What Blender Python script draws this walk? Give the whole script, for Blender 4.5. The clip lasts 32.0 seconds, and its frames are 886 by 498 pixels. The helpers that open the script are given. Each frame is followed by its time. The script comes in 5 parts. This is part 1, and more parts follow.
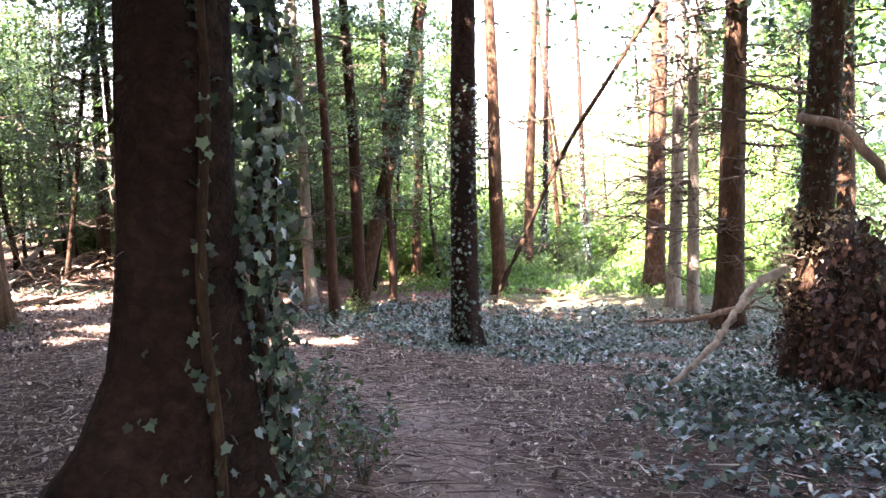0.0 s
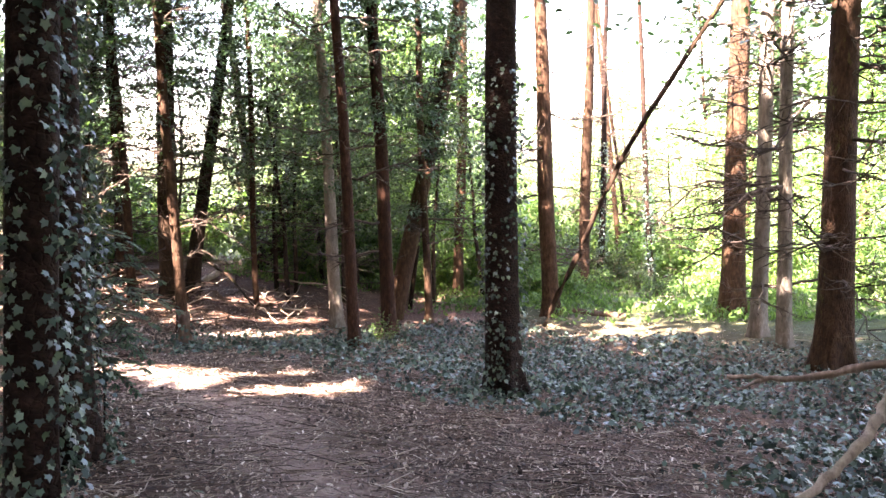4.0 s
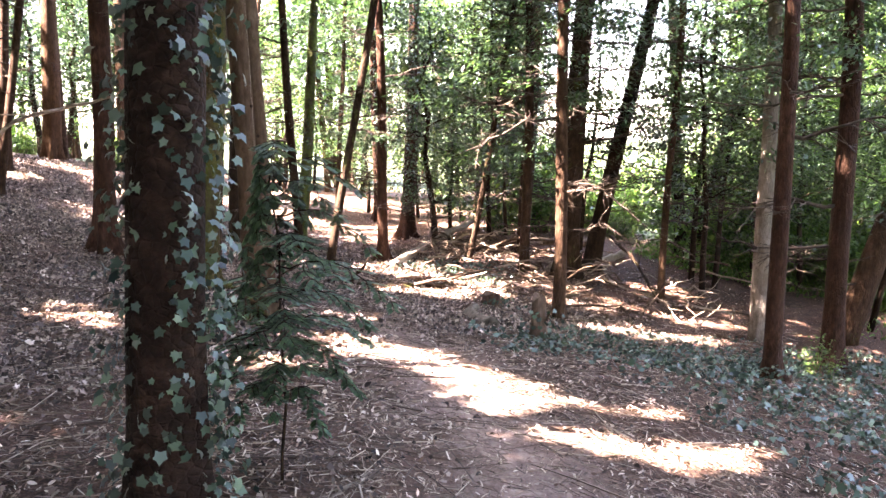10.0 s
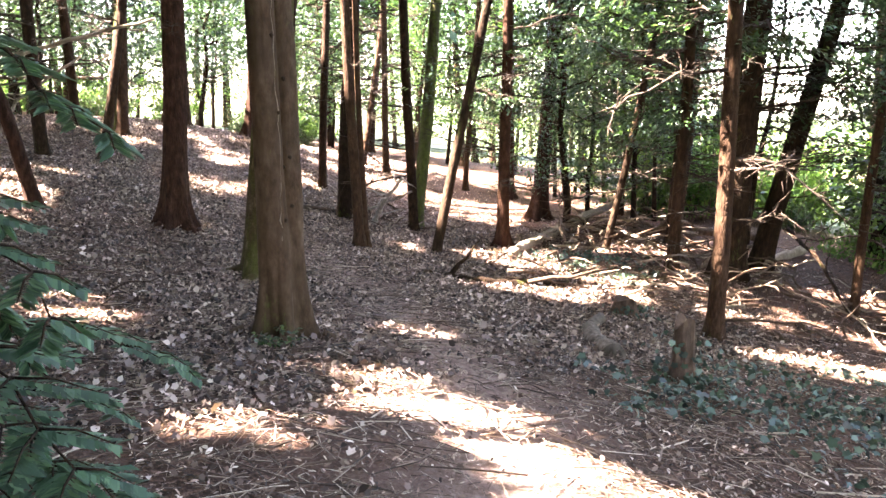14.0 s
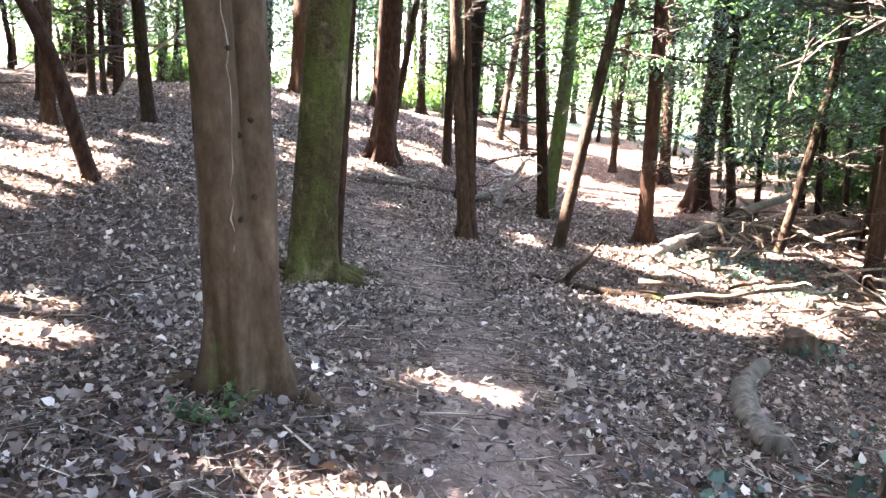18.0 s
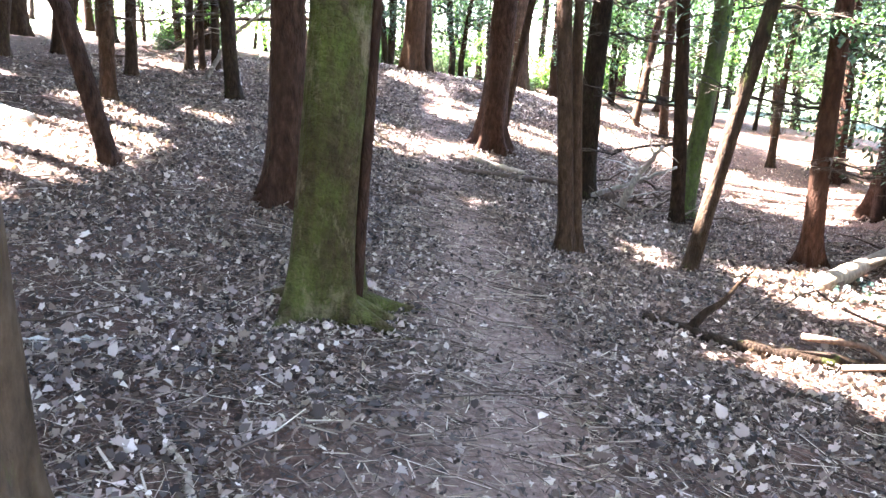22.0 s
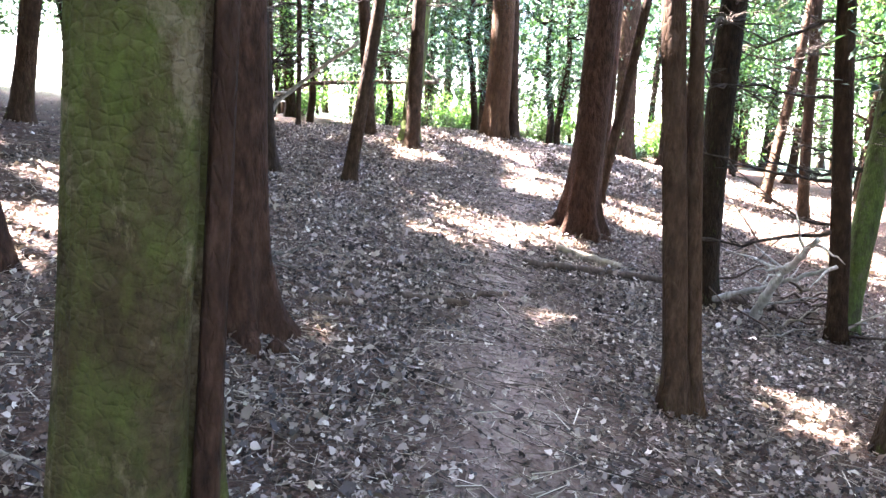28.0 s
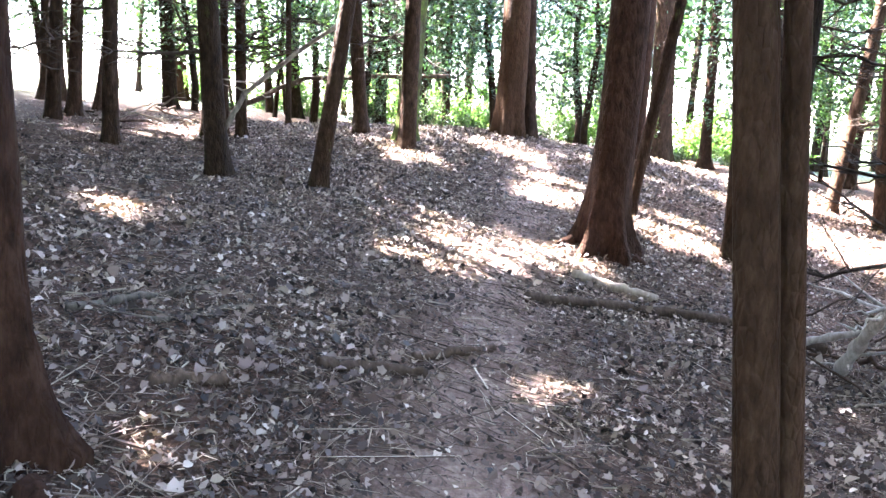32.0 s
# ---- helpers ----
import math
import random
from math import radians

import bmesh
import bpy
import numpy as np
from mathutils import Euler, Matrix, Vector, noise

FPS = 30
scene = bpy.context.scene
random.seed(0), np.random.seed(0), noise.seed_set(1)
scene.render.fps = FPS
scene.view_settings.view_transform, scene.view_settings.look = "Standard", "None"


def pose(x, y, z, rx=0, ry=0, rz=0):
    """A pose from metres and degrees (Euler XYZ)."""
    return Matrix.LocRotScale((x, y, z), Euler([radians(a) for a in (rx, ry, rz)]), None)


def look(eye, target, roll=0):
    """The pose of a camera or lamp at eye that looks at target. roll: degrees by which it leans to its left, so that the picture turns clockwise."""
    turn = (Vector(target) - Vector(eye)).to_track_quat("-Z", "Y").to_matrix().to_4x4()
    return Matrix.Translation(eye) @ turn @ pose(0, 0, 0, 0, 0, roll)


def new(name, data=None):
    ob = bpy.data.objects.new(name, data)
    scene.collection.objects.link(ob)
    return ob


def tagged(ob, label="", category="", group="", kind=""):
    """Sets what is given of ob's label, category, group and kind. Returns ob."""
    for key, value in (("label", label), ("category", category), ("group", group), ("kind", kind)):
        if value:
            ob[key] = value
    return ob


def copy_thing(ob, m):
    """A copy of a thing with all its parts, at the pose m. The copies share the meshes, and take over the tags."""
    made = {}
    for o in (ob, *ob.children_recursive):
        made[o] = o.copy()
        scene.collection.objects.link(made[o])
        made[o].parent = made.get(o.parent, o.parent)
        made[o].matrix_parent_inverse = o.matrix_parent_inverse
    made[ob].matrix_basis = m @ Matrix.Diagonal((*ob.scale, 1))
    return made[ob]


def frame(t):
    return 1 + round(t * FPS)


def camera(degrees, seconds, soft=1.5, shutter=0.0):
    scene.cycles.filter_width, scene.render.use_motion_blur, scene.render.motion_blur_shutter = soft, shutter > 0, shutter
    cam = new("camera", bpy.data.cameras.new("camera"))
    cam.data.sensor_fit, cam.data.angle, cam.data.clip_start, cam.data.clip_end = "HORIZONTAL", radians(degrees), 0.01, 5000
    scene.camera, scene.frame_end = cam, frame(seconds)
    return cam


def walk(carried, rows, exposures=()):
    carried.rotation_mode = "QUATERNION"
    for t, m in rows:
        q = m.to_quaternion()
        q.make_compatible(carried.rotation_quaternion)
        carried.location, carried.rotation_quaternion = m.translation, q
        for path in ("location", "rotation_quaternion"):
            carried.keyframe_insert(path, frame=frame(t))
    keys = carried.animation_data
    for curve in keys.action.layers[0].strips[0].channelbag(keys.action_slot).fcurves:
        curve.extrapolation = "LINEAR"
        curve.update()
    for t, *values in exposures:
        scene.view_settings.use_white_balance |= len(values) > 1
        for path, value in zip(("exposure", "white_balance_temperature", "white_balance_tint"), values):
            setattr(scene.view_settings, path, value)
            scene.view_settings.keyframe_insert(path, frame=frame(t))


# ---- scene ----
cam = camera(59.4, 32.0)
PATH = [
    (0, (0.046, -0.020, 1.512), (-0.014, 3.943, 0.975), -1.28),
    (0.5, (0.102, 0.251, 1.498), (0.048, 4.216, 0.973), -1.19),
    (1, (0.075, 0.595, 1.554), (0.022, 4.559, 1.022), -1.60),
    (1.5, (0.048, 0.887, 1.538), (-0.007, 4.852, 1.016), -1.51),
    (2, (0.141, 1.201, 1.470), (0.074, 5.169, 0.965), -0.92),
    (2.5, (0.192, 1.429, 1.404), (0.114, 5.398, 0.915), -0.77),
    (4.5, (0.317, 2.753, 1.403), (-0.119, 6.697, 0.897), -1.52),
    (5, (0.269, 3.087, 1.365), (-0.257, 7.020, 0.864), -1.26),
    (5.5, (0.326, 3.291, 1.296), (-0.474, 7.179, 0.806), -1.09),
    (6, (0.365, 3.552, 1.267), (-0.830, 7.340, 0.794), -0.78),
    (6.5, (0.283, 3.847, 1.219), (-1.054, 7.586, 0.745), -0.75),
    (7, (0.279, 4.143, 1.143), (-1.278, 7.797, 0.677), -0.20),
    (7.5, (0.390, 4.329, 1.161), (-1.474, 7.838, 0.701), -0.06),
    (8, (0.273, 4.623, 1.070), (-1.647, 8.102, 0.605), -0.18),
    (8.5, (0.217, 4.897, 1.033), (-1.786, 8.329, 0.574), 0.28),
    (9, (0.207, 5.120, 1.016), (-2.066, 8.378, 0.546), 0.31),
    (9.5, (0.097, 5.420, 0.975), (-2.277, 8.589, 0.409), 0.42),
    (10, (-0.067, 5.669, 0.951), (-2.462, 8.820, 0.370), 0.54),
    (10.5, (-0.111, 6.033, 0.870), (-2.567, 9.138, 0.295), 0.85),
    (11, (-0.236, 6.341, 0.816), (-2.751, 9.392, 0.212), 0.60),
    (11.5, (-0.472, 6.665, 0.814), (-3.015, 9.685, 0.171), 0.61),
    (12, (-0.614, 6.959, 0.807), (-3.256, 9.891, 0.158), 0.81),
    (12.5, (-0.750, 7.204, 0.784), (-3.544, 9.984, 0.102), 0.78),
    (13, (-1.001, 7.441, 0.776), (-3.824, 10.188, 0.086), 0.84),
    (13.5, (-1.183, 7.744, 0.729), (-4.061, 10.435, 0.038), 1.20),
    (14, (-1.366, 8.008, 0.729), (-4.308, 10.623, 0.017), 1.13),
    (14.5, (-1.616, 8.234, 0.744), (-4.625, 10.768, 0.019), 1.15),
    (15, (-1.767, 8.468, 0.716), (-4.826, 10.938, -0.021), 1.22),
    (15.5, (-1.847, 8.697, 0.715), (-5.008, 11.032, -0.030), 1.31),
    (17.5, (-2.541, 9.753, 0.558), (-5.924, 11.728, -0.252), 1.25),
    (18, (-2.819, 9.988, 0.549), (-6.211, 11.933, -0.295), 1.49),
    (18.5, (-3.024, 10.245, 0.508), (-6.457, 12.108, -0.356), 1.38),
    (19, (-3.235, 10.457, 0.500), (-6.719, 12.218, -0.369), 1.53),
    (19.5, (-3.481, 10.647, 0.499), (-6.998, 12.329, -0.398), 1.67),
    (20, (-3.686, 10.861, 0.455), (-7.248, 12.419, -0.485), 1.87),
    (20.5, (-3.857, 11.021, 0.475), (-7.461, 12.481, -0.465), 1.82),
    (21, (-4.143, 11.167, 0.465), (-7.766, 12.575, -0.482), 1.60),
    (21.5, (-4.420, 11.399, 0.410), (-8.069, 12.735, -0.537), 1.81),
    (22, (-4.600, 11.581, 0.397), (-8.267, 12.868, -0.548), 1.77),
    (22.5, (-4.947, 11.711, 0.413), (-8.628, 12.951, -0.541), 1.86),
    (23, (-5.203, 11.800, 0.422), (-8.915, 12.948, -0.530), 1.93),
    (23.5, (-5.413, 11.997, 0.415), (-9.181, 12.963, -0.516), 2.13),
    (24, (-5.572, 12.130, 0.438), (-9.381, 12.967, -0.453), 2.19),
    (24.5, (-5.884, 12.228, 0.438), (-9.707, 13.032, -0.418), 2.13),
    (26.5, (-6.669, 12.626, 0.462), (-10.525, 13.367, -0.300), 1.42),
    (27, (-6.856, 12.779, 0.398), (-10.716, 13.554, -0.314), 1.52),
    (27.5, (-7.006, 12.916, 0.396), (-10.879, 13.693, -0.234), 1.27),
    (28, (-7.291, 13.022, 0.326), (-11.167, 13.786, -0.300), 1.39),
    (28.5, (-7.572, 13.154, 0.269), (-11.450, 13.912, -0.353), 1.40),
    (29, (-7.797, 13.328, 0.254), (-11.677, 14.075, -0.366), 1.68),
    (29.5, (-8.055, 13.440, 0.223), (-11.937, 14.176, -0.401), 1.48),
    (30, (-8.345, 13.561, 0.215), (-12.231, 14.280, -0.404), 1.40),
    (30.5, (-8.623, 13.753, 0.192), (-12.514, 14.447, -0.423), 1.59),
    (31, (-8.862, 13.881, 0.195), (-12.762, 14.526, -0.413), 1.44),
    (31.5, (-9.203, 13.926, 0.213), (-13.108, 14.542, -0.397), 1.21),
    (32, (-9.516, 14.004, 0.188), (-13.425, 14.598, -0.415), 1.05),
]
EXPOSURES = [(0.0, 5.95, 7300, 31.5), (5.0, 5.66, 7580, 30), (7.0, 6.0, 7560, 30), (9.0, 6.14, 7480, 30), (13.0, 6.05, 7600, 24.5), (15.0, 6.02, 7220, 20), (19.0, 6.48, 6430, 16), (24.0, 6.60, 6300, 15.5), (32.0, 6.36, 6230, 16)]
walk(cam, [(t, look(eye, target, roll)) for t, eye, target, roll in PATH], EXPOSURES)

# ---- light ----
SUN = Vector((-0.41, -0.495, 0.766)).normalized()
world = bpy.data.worlds.new("sky")
scene.world = world
world.use_nodes = True
wn = world.node_tree.nodes
sky = wn.new("ShaderNodeTexSky")
sky.sky_type, sky.sun_disc = "NISHITA", False
sky.sun_elevation, sky.sun_rotation = radians(50), radians(219.7)
sky.air_density, sky.dust_density = 1.0, 2.0
wn["Background"].inputs["Strength"].default_value = 0.095
world.node_tree.links.new(sky.outputs[0], wn["Background"].inputs["Color"])
sun = new("sun", bpy.data.lights.new("sun", "SUN"))
sun.data.energy, sun.data.angle, sun.data.color = 4.6, radians(0.55), (1.0, 0.98, 0.95)
sun.matrix_world = look(SUN * 50, (0, 0, 0))

rng = np.random.default_rng(7)


# ---- materials ----
def shader(name):
    m = bpy.data.materials.new(name)
    m.use_nodes = True
    nt = m.node_tree
    return m, nt, nt.nodes["Principled BSDF"]


def node(nt, kind, **values):
    n = nt.nodes.new(kind)
    for key, value in values.items():
        n.inputs[key].default_value = value
    return n


def ramp(nt, source, stops):
    r = nt.nodes.new("ShaderNodeValToRGB")
    els = r.color_ramp.elements
    while len(els) < len(stops):
        els.new(0.5)
    for e, (p, c) in zip(els, stops):
        e.position, e.color = p, (*c, 1)
    nt.links.new(source, r.inputs[0])
    return r.outputs[0]


def blend(nt, fac, a, b, mode="MIX"):
    m = nt.nodes.new("ShaderNodeMix")
    m.data_type, m.blend_type = "RGBA", mode
    for socket, value in ((m.inputs[0], fac), (m.inputs[6], a), (m.inputs[7], b)):
        if isinstance(value, (int, float)):
            socket.default_value = value
        elif isinstance(value, tuple):
            socket.default_value = (*value, 1)
        else:
            nt.links.new(value, socket)
    return m.outputs[2]


def noise_tex(nt, vector, scale, detail=4.0, rough=0.6):
    n = node(nt, "ShaderNodeTexNoise", Scale=scale, Detail=detail, Roughness=rough)
    nt.links.new(vector, n.inputs["Vector"])
    return n.outputs["Fac"]


def stretched(nt, sx, sy, sz):
    tc = nt.nodes.new("ShaderNodeTexCoord")
    mp = nt.nodes.new("ShaderNodeMapping")
    mp.inputs["Scale"].default_value = (sx, sy, sz)
    nt.links.new(tc.outputs["Object"], mp.inputs["Vector"])
    return mp.outputs[0]


def relief(nt, bsdf, height, strength, distance):
    b = node(nt, "ShaderNodeBump", Strength=strength, Distance=distance)
    nt.links.new(height, b.inputs["Height"])
    nt.links.new(b.outputs[0], bsdf.inputs["Normal"])


def bark(name, dark, mid, light, moss=0.0, moss_colour=(0.10, 0.13, 0.03), rough=0.9, deep=0.02, run=(6, 6, 2.2), cracked=0.4):
    m, nt, bs = shader(name)
    v = stretched(nt, *run)
    w = stretched(nt, 1, 1, 1)
    grain = noise_tex(nt, v, 3.0, 6.0, 0.65)
    col = ramp(nt, grain, [(0.28, dark), (0.5, mid), (0.75, light)])
    blotch = noise_tex(nt, w, 2.2, 3.0)
    col = blend(nt, ramp(nt, blotch, [(0.4, (0, 0, 0)), (0.68, (0.75, 0.75, 0.75))]), col, tuple(c * 0.6 for c in mid))
    info = nt.nodes.new("ShaderNodeObjectInfo")
    tint = ramp(nt, info.outputs["Random"], [(0.0, (0.72, 0.70, 0.68)), (1.0, (1.15, 1.1, 1.05))])
    col = blend(nt, 1.0, col, tint, "MULTIPLY")
    if moss:
        mn = noise_tex(nt, stretched(nt, 1.3, 1.3, 0.55), 2.6, 8.0, 0.74)
        col = blend(nt, ramp(nt, mn, [(0.62 - 0.4 * moss, (0, 0, 0)), (0.80 - 0.3 * moss, (1, 1, 1))]), col,
                    ramp(nt, noise_tex(nt, w, 16, 6.0, 0.7), [(0.34, tuple(c * 0.6 for c in moss_colour)), (0.5, tuple(c * 0.9 for c in moss_colour)), (0.68, tuple(c * 1.2 for c in moss_colour))]))
    if moss > 0.4:
        flaked = noise_tex(nt, stretched(nt, 1.6, 1.6, 0.8), 4.5, 7.0, 0.7)
        col = blend(nt, ramp(nt, flaked, [(0.55, (0, 0, 0)), (0.64, (0.75, 0.75, 0.75))]), col, tuple(c * 1.25 for c in light))
    nt.links.new(col, bs.inputs["Base Color"])
    bs.inputs["Roughness"].default_value = rough
    bs.inputs["Specular IOR Level"].default_value = 0.08
    plates = node(nt, "ShaderNodeTexVoronoi", Scale=5.0)
    plates.feature = "DISTANCE_TO_EDGE"
    nt.links.new(v, plates.inputs["Vector"])
    crack = ramp(nt, plates.outputs["Distance"], [(0.0, (0, 0, 0)), (0.16, (0.6, 0.6, 0.6)), (0.5, (1, 1, 1))])
    relief(nt, bs, blend(nt, cracked, grain, crack), 0.9, deep)
    return m


def leaf(name, stops, through_light=0.45, gloss=0.45, patchy=False, shine=0.35):
    m = bpy.data.materials.new(name)
    m.use_nodes = True
    nt = m.node_tree
    bs, out = nt.nodes["Principled BSDF"], nt.nodes["Material Output"]
    geo = nt.nodes.new("ShaderNodeNewGeometry")
    col = ramp(nt, geo.outputs["Random Per Island"], stops)
    if patchy:
        damp = noise_tex(nt, geo.outputs["Position"], 0.9, 4.0, 0.65)
        col = blend(nt, 1.0, col, ramp(nt, damp, [(0.32, (0.52, 0.49, 0.48)), (0.6, (1.12, 1.06, 1.02))]), "MULTIPLY")
    nt.links.new(col, bs.inputs["Base Color"])
    bs.inputs["Roughness"].default_value = gloss
    bs.inputs["Specular IOR Level"].default_value = shine
    if through_light:
        tr = nt.nodes.new("ShaderNodeBsdfTranslucent")
        warm = blend(nt, 1.0, col, (1.3, 1.36, 0.85), "MULTIPLY")
        nt.links.new(warm, tr.inputs["Color"])
        mix = nt.nodes.new("ShaderNodeMixShader")
        mix.inputs[0].default_value = through_light
        nt.links.new(bs.outputs[0], mix.inputs[1])
        nt.links.new(tr.outputs[0], mix.inputs[2])
        nt.links.new(mix.outputs[0], out.inputs["Surface"])
    return m


BARK = {
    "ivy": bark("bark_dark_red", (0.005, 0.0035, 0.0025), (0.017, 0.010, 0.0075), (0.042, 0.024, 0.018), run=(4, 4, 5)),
    "bare": bark("bark_grey_brown", (0.009, 0.005, 0.003), (0.040, 0.022, 0.013), (0.085, 0.053, 0.033), moss=0.06),
    "pale": bark("bark_pale", (0.056, 0.047, 0.037), (0.127, 0.108, 0.087), (0.196, 0.178, 0.150)),
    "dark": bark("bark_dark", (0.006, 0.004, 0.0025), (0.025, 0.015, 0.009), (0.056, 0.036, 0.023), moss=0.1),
    "red": bark("bark_red_brown", (0.008, 0.004, 0.0025), (0.036, 0.017, 0.0105), (0.074, 0.040, 0.026)),
    "branch": bark("bark_grey_branch", (0.014, 0.010, 0.008), (0.050, 0.038, 0.030), (0.11, 0.088, 0.070), deep=0.004, cracked=0.0),
    "orange": bark("bark_orange", (0.023, 0.011, 0.006), (0.060, 0.031, 0.016), (0.095, 0.054, 0.029)),
    "fluted": bark("bark_smooth_tan", (0.024, 0.015, 0.009), (0.062, 0.039, 0.024), (0.105, 0.074, 0.049), moss=0.10, deep=0.010, run=(5, 5, 2.6), cracked=0.0),
    "mossy": bark("bark_mossy", (0.018, 0.011, 0.006), (0.045, 0.029, 0.014), (0.085, 0.062, 0.035), moss=0.47, moss_colour=(0.054, 0.060, 0.012), deep=0.03, run=(5, 5, 6), cracked=0.25),
    "mossy_far": bark("bark_part_mossy", (0.015, 0.013, 0.008), (0.045, 0.037, 0.024), (0.079, 0.067, 0.045), moss=0.6),
}
DEADWOOD = bark("dead_wood", (0.10, 0.08, 0.06), (0.24, 0.195, 0.15), (0.40, 0.34, 0.27), deep=0.006, cracked=0.0)
BLEACHED = bark("bleached_wood", (0.12, 0.105, 0.088), (0.33, 0.30, 0.265), (0.56, 0.53, 0.49), deep=0.006, cracked=0.0)
WEATHERED = bark("weathered_wood", (0.022, 0.018, 0.013), (0.10, 0.083, 0.066), (0.23, 0.20, 0.168), deep=0.012, cracked=0.0)
ROTTEN = bark("rotten_wood", (0.025, 0.018, 0.013), (0.075, 0.05, 0.036), (0.16, 0.115, 0.085), deep=0.015, cracked=0.0)
IVY_LEAF = leaf("ivy_leaf", [(0.0, (0.006, 0.014, 0.010)), (0.45, (0.020, 0.042, 0.028)), (0.8, (0.045, 0.078, 0.050)), (1.0, (0.09, 0.125, 0.075))], 0.12, 0.40, False, 0.4)
# Dark evergreen and fresh green, with backlit shade and sun put into the colours.
DARK_SHADED_LEAF = leaf("dark_shaded_leaf", [(0.0, (0.010, 0.020, 0.007)), (0.6, (0.024, 0.046, 0.013)), (1.0, (0.060, 0.095, 0.024))], 0.35)
FRESH_SUNLIT_LEAF = leaf("fresh_sunlit_leaf", [(0.0, (0.028, 0.060, 0.014)), (0.6, (0.058, 0.115, 0.026)), (1.0, (0.12, 0.19, 0.05))], 0.5)
YEW_LEAF = leaf("yew_leaf", [(0.0, (0.018, 0.042, 0.024)), (0.6, (0.040, 0.085, 0.045)), (1.0, (0.085, 0.150, 0.075))], 0.35)
NEEDLE = leaf("needle", [(0.0, (0.010, 0.024, 0.010)), (0.6, (0.022, 0.050, 0.019)), (1.0, (0.05, 0.095, 0.032))], 0.3)
LITTER = leaf("dry_leaf", [(0.0, (0.016, 0.010, 0.008)), (0.35, (0.085, 0.058, 0.048)), (0.6, (0.20, 0.145, 0.122)), (0.86, (0.33, 0.258, 0.220)), (1.0, (0.54, 0.45, 0.39))], 0.12, 0.6, True)
CRUMBS = leaf("leaf_crumbs", [(0.0, (0.014, 0.009, 0.007)), (0.5, (0.075, 0.050, 0.041)), (0.8, (0.20, 0.145, 0.117)), (0.94, (0.38, 0.28, 0.205)), (1.0, (0.55, 0.45, 0.35))], 0.0, 0.8)
STICK = leaf("dry_stick", [(0.0, (0.03, 0.019, 0.013)), (0.5, (0.10, 0.063, 0.044)), (0.8, (0.22, 0.155, 0.112)), (1.0, (0.48, 0.385, 0.29))], 0.0, 0.85)
TWIG = bark("twig", (0.05, 0.037, 0.028), (0.15, 0.11, 0.083), (0.36, 0.29, 0.23), deep=0.002, cracked=0.0)
STRAW = bark("dry_root", (0.16, 0.12, 0.07), (0.34, 0.27, 0.17), (0.50, 0.42, 0.29), deep=0.004, cracked=0.0)

# ---- lie of the land ----
MOUNDS = [(-24.0, 12.5, -0.11), (-24.0, 17.0, 0.7), (-19.5, 8.0, 0.05), (-19.5, 12.5, -0.41), (-19.5, 17.0, 0.01), (-15.0, 12.5, 0.42), (-15.0, 17.0, -0.51), (-15.0, 21.5, -0.87), (-10.5, 8.0, -0.51), (-10.5, 12.5, -0.47), (-10.5, 17.0, -0.26), (-10.5, 21.5, 0.59), (-6.0, 8.0, -0.27), (-6.0, 12.5, 0.5), (-6.0, 17.0, -0.5), (-6.0, 21.5, -0.29), (-1.5, 8.0, 0.07), (-1.5, 12.5, -0.11), (-1.5, 17.0, -0.12), (-1.5, 21.5, -0.39), (3.0, 8.0, -0.04), (3.0, 12.5, -0.41), (-0.8, 11.0, -0.17), (-1.8, 16.0, -0.08)]


def land(x, y):
    """The height of the ground, falling gently along the walk, with low swells."""
    x, y = np.asarray(x, float), np.asarray(y, float)
    fx, fy = 70 * np.tanh(x / 70), 60 * np.tanh(y / 60)
    z = 0.1554 + (-0.0513) * fx + (-0.1061) * fy
    for a, b, h in MOUNDS:
        z = z + h * np.exp(-((x - a) ** 2 + (y - b) ** 2) / 25.92)
    return z + 0.018 * np.sin(2.3 * x + 0.7 * y) * np.sin(1.9 * y - 0.5 * x) + 0.008 * np.sin(6.1 * x) * np.sin(5.3 * y)


TRACK = np.array([(0, -4), (0.2, 3), (-0.3, 6.4), (-2.2, 9.4), (-5, 11.6), (-8.5, 13.5), (-12, 14.5), (-15.5, 15.3), (-18.5, 16.3), (-22, 17.6), (-30, 21)], float)


def off_track(x, y):
    """The distance of points from the trodden line."""
    p = np.stack([np.asarray(x, float), np.asarray(y, float)], -1)
    best = np.full(p.shape[:-1], 1e9)
    for a, b in zip(TRACK[:-1], TRACK[1:]):
        k = np.clip(((p - a) @ (b - a)) / ((b - a) @ (b - a)), 0, 1)
        best = np.minimum(best, np.linalg.norm(p - a - k[..., None] * (b - a), axis=-1))
    return best


# ---- openings in the canopy, where the sun comes down to the ground ----
GAPS = []


GLADES = []


def gap(x0, y0, x1, y1, r):
    GAPS.append((np.array((x0, y0)), np.array((x1, y1)), r))


def glade(*corners):
    """A four-cornered opening, given by its corners on the ground."""
    p = np.array(corners).reshape(4, 2)
    twice = sum(p[i - 1][0] * p[i][1] - p[i][0] * p[i - 1][1] for i in range(4))
    GLADES.append(p if twice > 0 else p[::-1])


